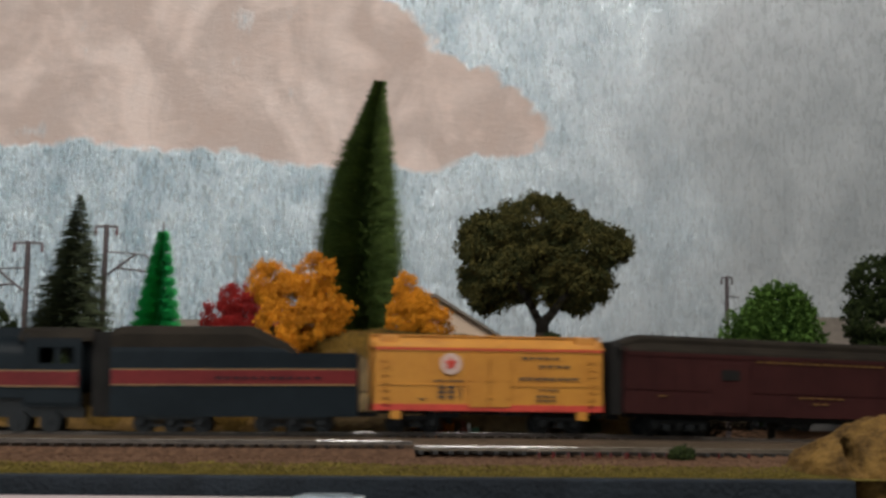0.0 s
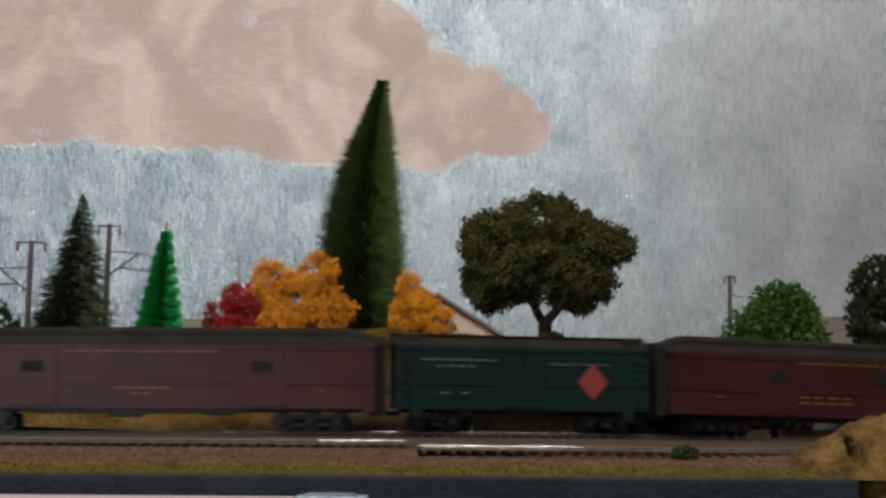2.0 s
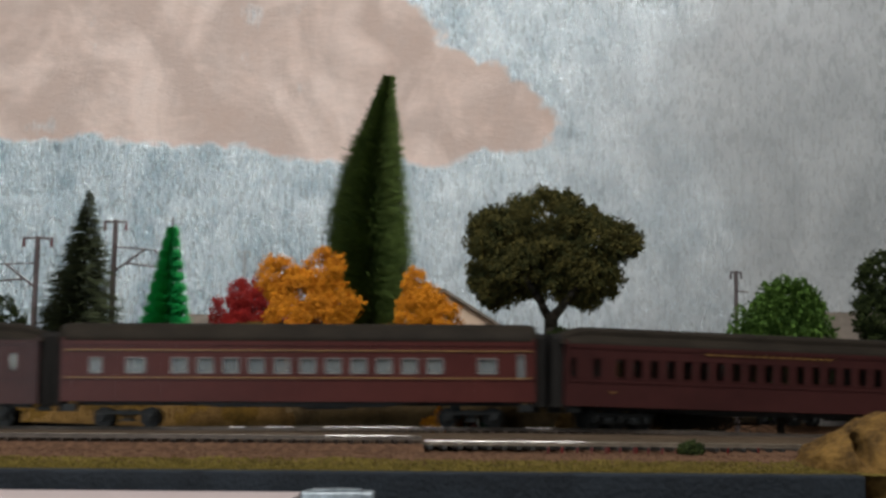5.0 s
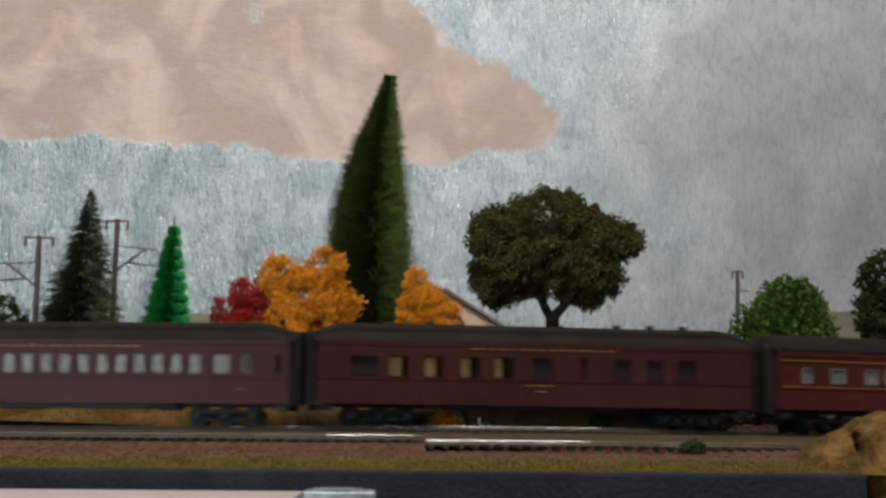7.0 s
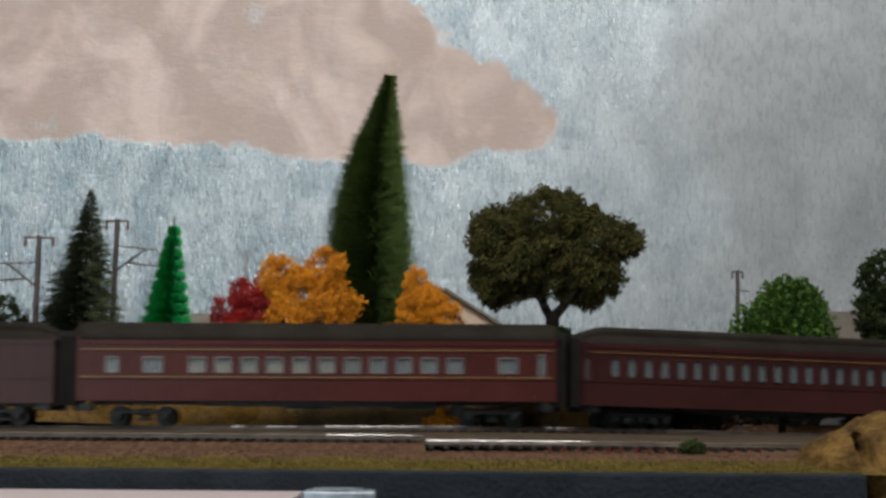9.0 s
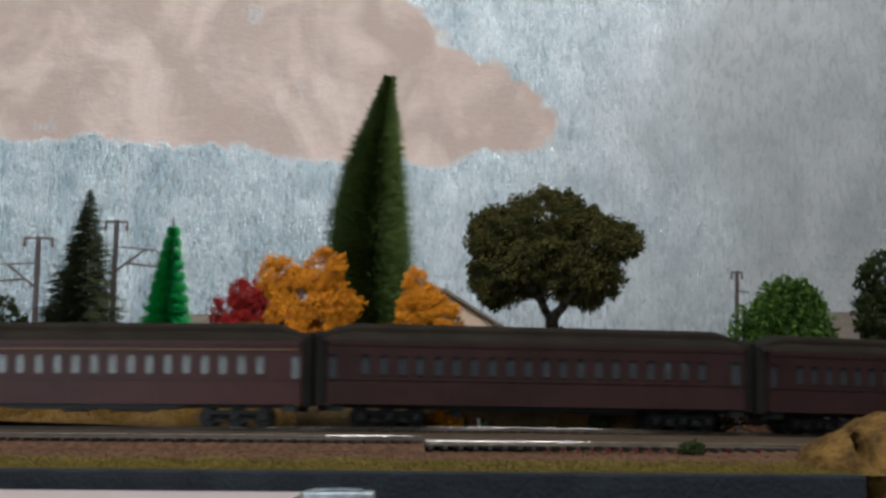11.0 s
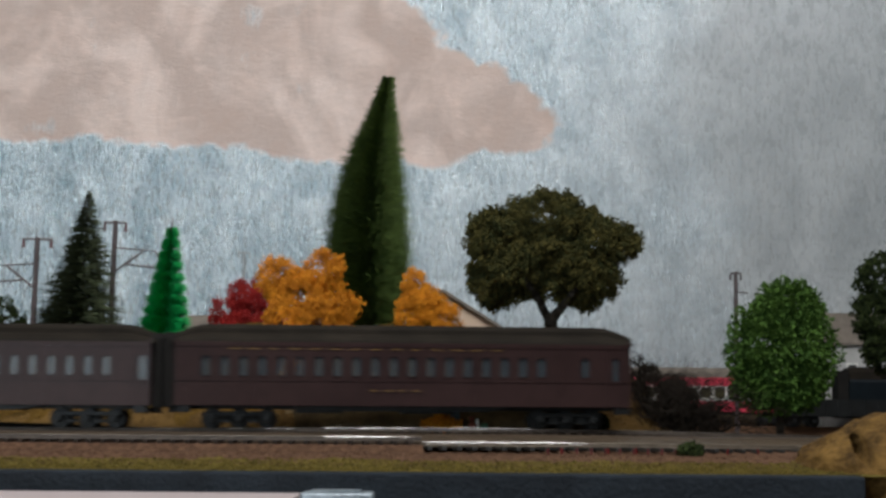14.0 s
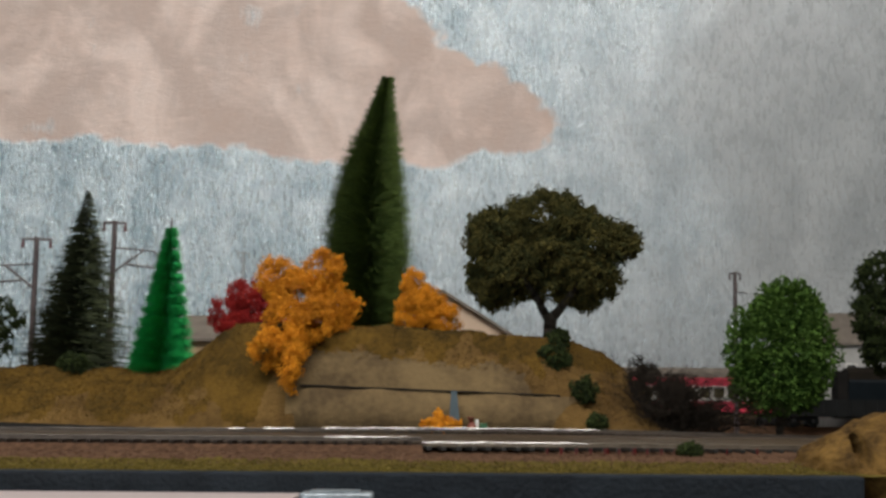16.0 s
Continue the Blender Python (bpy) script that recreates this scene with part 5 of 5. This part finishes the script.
def tender(L, band=True):
    c = thing("steam_tender", "long black engine tender with a maroon and gold band", "railway tender", group="cars of the train")
    half = L / 2
    bm = bmesh.new()
    prof = [(-W2, 0.0085), (W2, 0.0085), (W2, 0.0445), (W2 * 0.94, 0.0480), (W2 * 0.75, 0.0500), (-W2 * 0.75, 0.0500), (-W2 * 0.94, 0.0480), (-W2, 0.0445)]
    low = [(a, min(b, 0.0440)) for a, b in prof]
    rows = [(-half, prof), (half - 0.055, prof), (half - 0.040, [(a, min(b, 0.0455 + 0.1 * max(0, b - 0.0455))) for a, b in prof]), (half - 0.0385, low), (half, low)]
    loft(bm, [[(x, a, b) for a, b in pr] for x, pr in rows])
    part("tank", bm, M["loco"], c)
    bm = bmesh.new()
    rings = []
    for x, h in ((-half, 0.0590), (-half + 0.004, 0.0602), (0, 0.0600), (half - 0.062, 0.0600), (half - 0.056, 0.0585), (half - 0.040, 0.0500), (half - 0.034, 0.0455)):
        rings.append([(x, -0.0160, 0.0435), (x, -0.0152, max(0.044, h - 0.0055)), (x, -0.0105, h - 0.0012), (x, 0, h), (x, 0.0105, h - 0.0012), (x, 0.0152, max(0.044, h - 0.0055)), (x, 0.0160, 0.0435)])
    loft(bm, rings)
    part("coal_bunker", bm, M["roof"], c)
    for z0, z1, m, nm in ((0.0265, 0.0345, "loco_red", "maroon_band"), (0.0345, 0.0352, "gold", "gold_line"), (0.0258, 0.0265, "gold", "gold_line")):
        if band:
            part(nm, boxes((-half + 0.0005, half - 0.0005, -W2 - 0.0006, W2 + 0.0006, z0, z1)), M[m], c)
    if band:
        bm = bmesh.new()
        bars(bm, -0.010, 0.050, 0.0292, 0.0024, -W2 - 0.0008, 12, random.Random(5))
        part("lettering", bm, M["loco"], c)
    # black block added to fill the cab gap in place of its shade
    part("gangway_curtain", boxes((-half - 0.0105, -half + 0.001, -0.0135, 0.0135, 0.0095, 0.0560)), M["rubber"], c, "black block standing in for shade in the cab gap")
    part("drawbar", boxes((-half - 0.012, -half + 0.006, -0.002, 0.002, 0.0085, 0.0115), (half - 0.006, half + 0.004, -0.0016, 0.0016, 0.0085, 0.0115)), M["truck"], c)
    for x in (-half + 0.034, half - 0.036):
        bogie(c, x, 3, 0.0165)
    return c


def locomotive():
    """The rear of a streamlined steam engine: boiler shroud, cab, drivers; x runs to its rear."""
    L = 0.25
    c = thing("steam_locomotive", "streamlined black steam locomotive with a maroon and gold band", "locomotive", group="cars of the train")
    half = L / 2
    bm = bmesh.new()
    def ring(x, r, zc):
        return [(x, r * math.cos(a), zc + r * math.sin(a)) for a in (2 * math.pi * i / 24 for i in range(24))]
    loft(bm, [ring(-half, 0.004, 0.036), ring(-half + 0.004, 0.011, 0.036), ring(-half + 0.012, 0.0155, 0.0365), ring(-half + 0.022, 0.0165, 0.037), ring(half - 0.035, 0.0175, 0.0375), ring(half - 0.034, 0.0175, 0.0375)])
    part("boiler", bm, M["loco"], c, "", True)
    bm = bmesh.new()
    loft(bm, [[(x, -0.0085, 0.050), (x, -0.0062, 0.0585 if x > -half + 0.03 else 0.054), (x, 0.0062, 0.0585 if x > -half + 0.03 else 0.054), (x, 0.0085, 0.050)] for x in (-half + 0.02, -half + 0.05, half - 0.052, half - 0.034)])
    part("skyline_casing", bm, M["loco"], c)
    bm = bmesh.new()
    side_wall(bm, half - 0.036, half - 0.004, 0.016, 0.052, [(half - 0.028, half - 0.019, 0.038, 0.047), (half - 0.016, half - 0.008, 0.038, 0.047)], -W2)
    side_wall(bm, half - 0.036, half - 0.004, 0.016, 0.052, [(half - 0.028, half - 0.019, 0.038, 0.047)], W2)
    box(bm, half - 0.036, half - 0.0345, -W2, W2, 0.016, 0.055)
    box(bm, half - 0.036, half - 0.004, -W2, W2, 0.014, 0.016)
    cab = part("cab", bm, M["loco"], c)
    bm = bmesh.new()
    loft(bm, [[(x, W2 * 1.05 * math.cos(a), 0.0505 + 0.0085 * math.sin(a)) for a in (math.pi * i / 12 for i in range(13))] for x in (half - 0.039, half + 0.002)])
    part("cab_roof", bm, M["roof"], cab)
    for s in (-1, 1):
        y = s * (W2 + 0.0002)
        part("running_board", boxes((-half + 0.012, half - 0.036, y - 0.0008, y + 0.0008, 0.0185, 0.0375), bevel=0.0003), M["loco"], c)
        y = s * (W2 + 0.0014)
        part("maroon_band", boxes((-half + 0.014, half - 0.005, y - 0.0003, y + 0.0003, 0.0255, 0.0335)), M["loco_red"], c)
        part("gold_line", boxes((-half + 0.014, half - 0.005, y - 0.0003, y + 0.0003, 0.0335, 0.0342), (-half + 0.014, half - 0.005, y - 0.0003, y + 0.0003, 0.0248, 0.0255)), M["gold"], c)
        part("side_rod", boxes((-0.055, 0.050, s * 0.0125 - 0.0006, s * 0.0125 + 0.0006, 0.0088, 0.0108), bevel=0.0002), M["steel"], c, "bright steel coupling rod")
        part("cylinder", boxes((-half + 0.030, -half + 0.052, s * 0.0145 - 0.003, s * 0.0145 + 0.003, 0.008, 0.0185), bevel=0.001), M["loco"], c)
    part("frame", boxes((-half + 0.006, half - 0.004, -0.006, 0.006, 0.008, 0.022)), M["truck"], c)
    part("pilot", boxes((-half - 0.006, -half + 0.014, -0.013, 0.013, 0.0035, 0.022), bevel=0.003), M["loco"], c)
    for i in range(4):
        wheelset(c, -0.052 + i * 0.0245, 0.0104, "driver")
    for x in (-half + 0.028, -half + 0.050):
        wheelset(c, x, 0.0052)
    for x in (half - 0.040, half - 0.022):
        wheelset(c, x, 0.0058, "trailing_wheelset")
    return c


# the train, from the engine to the last coach: (car, centre along the line at the start)
SPEED = 0.2007
HVY = windows(-0.1025, 0.0103, 20, 0.0050)
GAPS = {"cab": -0.0651, "tender": 0.0815, "reefer": 0.2177, "bag1": 0.4884, "green": 0.6402, "bag2": 0.9066, "red1": 1.1848, "c3": 1.4503, "diner": 1.7156, "red2": 1.9968, "c5": 2.245, "c6": 2.5004, "c7": 2.7535, "end": 3.0237}


def span(a, b):
    return (GAPS[a] + GAPS[b]) / 2, GAPS[b] - GAPS[a] - 0.0125


TRAIN = []
TRAIN.append((locomotive(), GAPS["cab"] - 0.133, 0.12))
p, L = span("cab", "tender")
TRAIN.append((tender(L + 0.004), p, 0.08))
p, L = span("tender", "reefer")
TRAIN.append((reefer(L + 0.007, "orange wooden refrigerator car with red sill and black lettering", "reefer", "reefer_roof", [(-0.0313, -0.0147, 0.0285, 0.0016, 7), (-0.0291, -0.0184, 0.0245, 0.0026, 2), (-0.0291, -0.0184, 0.0218, 0.0026, 2), (-0.0291, -0.0184, 0.0190, 0.0026, 2), (-0.0173, -0.0160, 0.0190, 0.0100, 1), (-0.0114, -0.0027, 0.0235, 0.0024, 2), (-0.0114, -0.0027, 0.0208, 0.0024, 2), (-0.0114, -0.0027, 0.0182, 0.0020, 2), (0.0189, 0.0416, 0.0416, 0.0020, 5), (0.0287, 0.0480, 0.0370, 0.0022, 4), (0.0172, 0.0529, 0.0297, 0.0026, 8), (0.0287, 0.0405, 0.0238, 0.0014, 4), (0.0270, 0.0394, 0.0202, 0.0018, 3), (0.0270, 0.0394, 0.0178, 0.0016, 3), (-0.0399, -0.0350, 0.0185, 0.0012, 1)], "black", 61, True), p, 0.085))
rf = TRAIN[-1][0]
bm = bmesh.new()
rod(bm, (-0.0223, -W2 - 0.0012, 0.0386), (-0.0223, -W2 - 0.0018, 0.0386), 0.0060, 0.0060, 24)
part("emblem", bm, M["emblem"], rf, "round white emblem")
bm = bmesh.new()
star = [(0.0042 if i % 2 == 0 else 0.0020, math.pi / 2 + i * math.pi / 5) for i in range(10)]
loft(bm, [[(-0.0223 + r * math.cos(a), y, 0.0386 + r * math.sin(a)) for r, a in star] for y in (-W2 - 0.0018, -W2 - 0.0021)])
part("emblem_mark", bm, M["red_trim"], rf, "plain red emblem shape")
p, L = span("reefer", "bag1")
TRAIN.append((baggage_car(L, "tuscan red heavyweight express car with sliding doors", (-0.062, 0.066), (), [(-0.044, 0.044, 0.0440, 0.0012, 16), (-0.016, 0.016, 0.0238, 0.0010, 5), (-0.006, 0.006, 0.0205, 0.0010, 2), (-0.108, -0.100, 0.0225, 0.0009, 1), (0.098, 0.104, 0.0225, 0.0009, 1)], 62), p, 0.18))
p, L = span("bag1", "green")
g = reefer(L + 0.007, "dark green express refrigerator car with a red diamond", "green_car", "roof", [(-0.058, -0.014, 0.0400, 0.0014, 10), (-0.050, -0.026, 0.0365, 0.0012, 4), (0.010, 0.052, 0.0385, 0.0010, 8), (-0.048, -0.040, 0.0215, 0.0012, 1), (-0.036, -0.028, 0.0215, 0.0012, 1)], "dull_ink", 63)
bm = bmesh.new()
bmesh.ops.create_cone(bm, cap_ends=True, segments=4, radius1=0.0105, radius2=0.0105, depth=0.0005, matrix=Matrix.Translation((0.040, -W2 - 0.0014, 0.0290)) @ Matrix.Diagonal((0.82, 1, 1.0, 1)) @ pose(0, 0, 0, 90, 0, 0))
part("diamond_emblem", bm, M["diamond"], g, "plain red diamond emblem")
TRAIN.append((g, p, 0.095))
p, L = span("green", "bag2")
TRAIN.append((baggage_car(L, "tuscan red baggage and mail car with end windows", (-0.056, 0.016), [(0.062, 0.067, 0.0290, 0.0410), (0.078, 0.085, 0.0290, 0.0410), (0.094, 0.103, 0.0290, 0.0410), (0.111, 0.115, 0.0310, 0.0410)], [(-0.042, 0.048, 0.0440, 0.0012, 14), (-0.042, -0.002, 0.0238, 0.0010, 4), (-0.042, -0.002, 0.0205, 0.0010, 4), (-0.098, -0.090, 0.0225, 0.0009, 1), (0.100, 0.106, 0.0238, 0.0010, 1)], 64), p, 0.18))
RED = [(-0.121, -0.114, 0.0300, 0.0385), (-0.100, -0.089, 0.0300, 0.0385)] + windows(-0.074, 0.0148, 11, 0.0095, 0.0300, 0.0385) + [(0.104, 0.115, 0.0300, 0.0385), (0.127, 0.131, 0.027, 0.0405)]
p, L = span("bag2", "red1")
k = L / 0.275
RED1 = [(a * k, b * k, c, d) for a, b, c, d in RED]
TRAIN.append((coach(L, "red streamlined coach with gold stripes and wide windows", "tuscan_red", "arched", RED1, (), [], 65, ((0.0425, 0.0006), (0.0272, 0.0006)), (), 2), p, 0.19))
p, L = span("red1", "c3")
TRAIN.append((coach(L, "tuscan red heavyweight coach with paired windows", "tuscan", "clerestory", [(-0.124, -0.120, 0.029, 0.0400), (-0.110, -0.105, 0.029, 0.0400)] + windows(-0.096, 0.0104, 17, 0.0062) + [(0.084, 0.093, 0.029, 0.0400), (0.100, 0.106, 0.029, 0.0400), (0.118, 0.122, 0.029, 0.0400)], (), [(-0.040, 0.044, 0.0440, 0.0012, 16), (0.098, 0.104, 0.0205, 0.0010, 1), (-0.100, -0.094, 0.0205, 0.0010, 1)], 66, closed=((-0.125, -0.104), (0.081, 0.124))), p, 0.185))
p, L = span("c3", "diner")
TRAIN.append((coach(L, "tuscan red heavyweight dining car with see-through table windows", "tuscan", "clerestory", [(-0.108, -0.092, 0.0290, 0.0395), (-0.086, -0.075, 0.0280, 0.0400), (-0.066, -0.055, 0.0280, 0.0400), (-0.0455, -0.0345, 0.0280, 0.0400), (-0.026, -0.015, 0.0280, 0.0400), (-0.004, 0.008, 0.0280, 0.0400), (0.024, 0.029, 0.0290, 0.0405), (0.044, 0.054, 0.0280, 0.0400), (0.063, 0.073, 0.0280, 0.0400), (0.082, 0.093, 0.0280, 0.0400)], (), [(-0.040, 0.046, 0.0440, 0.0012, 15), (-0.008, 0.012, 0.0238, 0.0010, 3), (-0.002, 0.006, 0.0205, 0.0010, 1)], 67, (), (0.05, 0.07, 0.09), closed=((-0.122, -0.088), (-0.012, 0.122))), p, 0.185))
p, L = span("diner", "red2")
k = L / 0.275
TRAIN.append((coach(L, "red streamlined coach with gold stripes, some shades drawn", "tuscan_red", "arched", [(a * k, b * k, c, d) for a, b, c, d in RED], (2, 3, 4, 5, 6, 7), [], 68, ((0.0425, 0.0006), (0.0272, 0.0006)), (), 2), p, 0.19))
for a, b, lb, n in (("red2", "c5", "weathered tuscan heavyweight coach with narrow windows", 69), ("c5", "c6", "weathered tuscan heavyweight coach with narrow windows", 70), ("c6", "c7", "weathered tuscan heavyweight coach with narrow windows", 71)):
    p, L = span(a, b)
    TRAIN.append((coach(L, lb, "tuscan" if n == 69 else "tuscan_dull", "clerestory", [(-0.121, -0.116, 0.026, 0.0405)] + HVY + [(0.113, 0.119, 0.026, 0.0405)], (), [], n, ((0.0428, 0.0004),) if n == 69 else ()), p, 0.18))
p, L = span("c7", "end")
SLEEPER = windows(-0.1145, 0.0105, 19, 0.0056, 0.0290, 0.0402)
last = coach(L, "weathered tuscan heavyweight sleeping car closing the train", "tuscan_dull", "clerestory", SLEEPER + [(0.100, 0.105, 0.0290, 0.0402), (0.118, 0.122, 0.026, 0.0405)], (), [(-0.100, 0.060, 0.0440, 0.0006, 14), (-0.020, 0.012, 0.0208, 0.0007, 4)], 72)
TRAIN.append((last, p, 0.18))
for ob in list(last.children):
    if ob.name.startswith("diaphragm") and ob.bound_box[0][0] > 0:
        bpy.data.objects.remove(ob)

# cars standing on the far track
far = coach(0.26, "crimson coach standing on the far track", "wagon_red", "arched", windows(-0.115, 0.0142, 16, 0.0105, 0.0275, 0.0385), tuple(range(16)), [], 73)
far.name = "crimson_coach"
bm = bmesh.new()
side_wall(bm, -0.129, 0.129, 0.0250, 0.0398, windows(-0.115, 0.0142, 16, 0.0105, 0.0275, 0.0385), -W2 - 0.0016, 0.0003)
part("window_band", bm, M["white"], far, "cream painted window band")
for ob in far.children:
    if ob.name.startswith("roof"):
        ob.data.materials[0] = M["house_roof"]
        tagged(ob, "dull grey-brown curved roof")
tagged(far, "", "", "cars on the far track")
far.matrix_world = pose(0.245, 0.70, 0.0025)
far_tender = tender(0.14, False)
far_tender.matrix_world = pose(0.475, 0.69, 0.0025)


def gondola(L):
    c = thing("gondola_car", "low black gondola car standing on the far track", "railway car", group="cars on the far track")
    bm = bmesh.new()
    for y in (-W2, W2):
        box(bm, -L / 2, L / 2, y - 0.0007, y + 0.0007, 0.0105, 0.0265)
        for i in range(12):
            x = -L / 2 + 0.004 + i * (L - 0.008) / 11
            box(bm, x - 0.0006, x + 0.0006, y - 0.0014, y + 0.0014, 0.0105, 0.0262)
    for x in (-L / 2, L / 2):
        box(bm, x - 0.0007, x + 0.0007, -W2, W2, 0.0105, 0.0265)
    box(bm, -L / 2, L / 2, -W2, W2, 0.0098, 0.0112)
    part("body", bm, M["truck"], c)
    for s in (-1, 1):
        bogie(c, s * (L / 2 - 0.024), 2, 0.0195)
    return c


gondola(0.15).matrix_world = pose(0.40, 0.64, 0.0025)
tagged(far_tender, "black engine tender standing on the far track", "railway tender", "cars on the far track")
bm = bmesh.new()
box(bm, -0.2, 0.8, 0.64, 0.72, -0.006, 0.0025)
part("siding_bed", bm, M["ballast"], None)
tagged(bpy.data.objects["siding_bed"], "brown ballasted bed of the far track", "ballast", kind="structure")


# ---- what moves: each car follows the line, its ends on the track ----
def run(t):
    """Metres that the train has gone by t seconds: nearly even, a shade quicker in the middle."""
    k = t / 16
    return 3.1007 * k + 0.7513 * k ** 2 - 1.4043 * k ** 3 + 0.7557 * k ** 4


def along(centre, base, t):
    s = centre - run(t)
    xa, ya, _ = track(s - base / 2)
    xb, yb, _ = track(s + base / 2)
    za, zb = rail_top(s - base / 2), rail_top(s + base / 2)
    a = math.degrees(math.atan2(yb - ya, xb - xa))
    return pose((xa + xb) / 2, (ya + yb) / 2, (za + zb) / 2, 0, -math.degrees(math.atan2(zb - za, base)), a)


def rolling(axle, t0, t1):
    """Rows for a wheelset that rolls to the left while its car is in sight; it rests before and after."""
    x, r = axle.location.x, axle.location.z
    step = math.degrees(SPEED / FPS / r)
    a, b = max(0, int(t0 * FPS)), min(480, int(t1 * FPS))
    rows = [(i / FPS, pose(x, 0, r, 0, -step * (i - a), 0)) for i in range(a, b + 1)]
    if a > 0:
        rows.insert(0, (0.0, rows[0][1]))
    if b < 480:
        rows.append((16.0, rows[-1][1]))
    return rows


def motions():
    for car, centre, base in TRAIN:
        walk(car, [(i * 0.25, along(centre, base, i * 0.25)) for i in range(65)])
        for axle in car.children_recursive:
            if "radius" in axle.keys():
                walk(axle, rolling(axle, (centre - 0.52) / SPEED, (centre + 0.36) / SPEED))


motions()
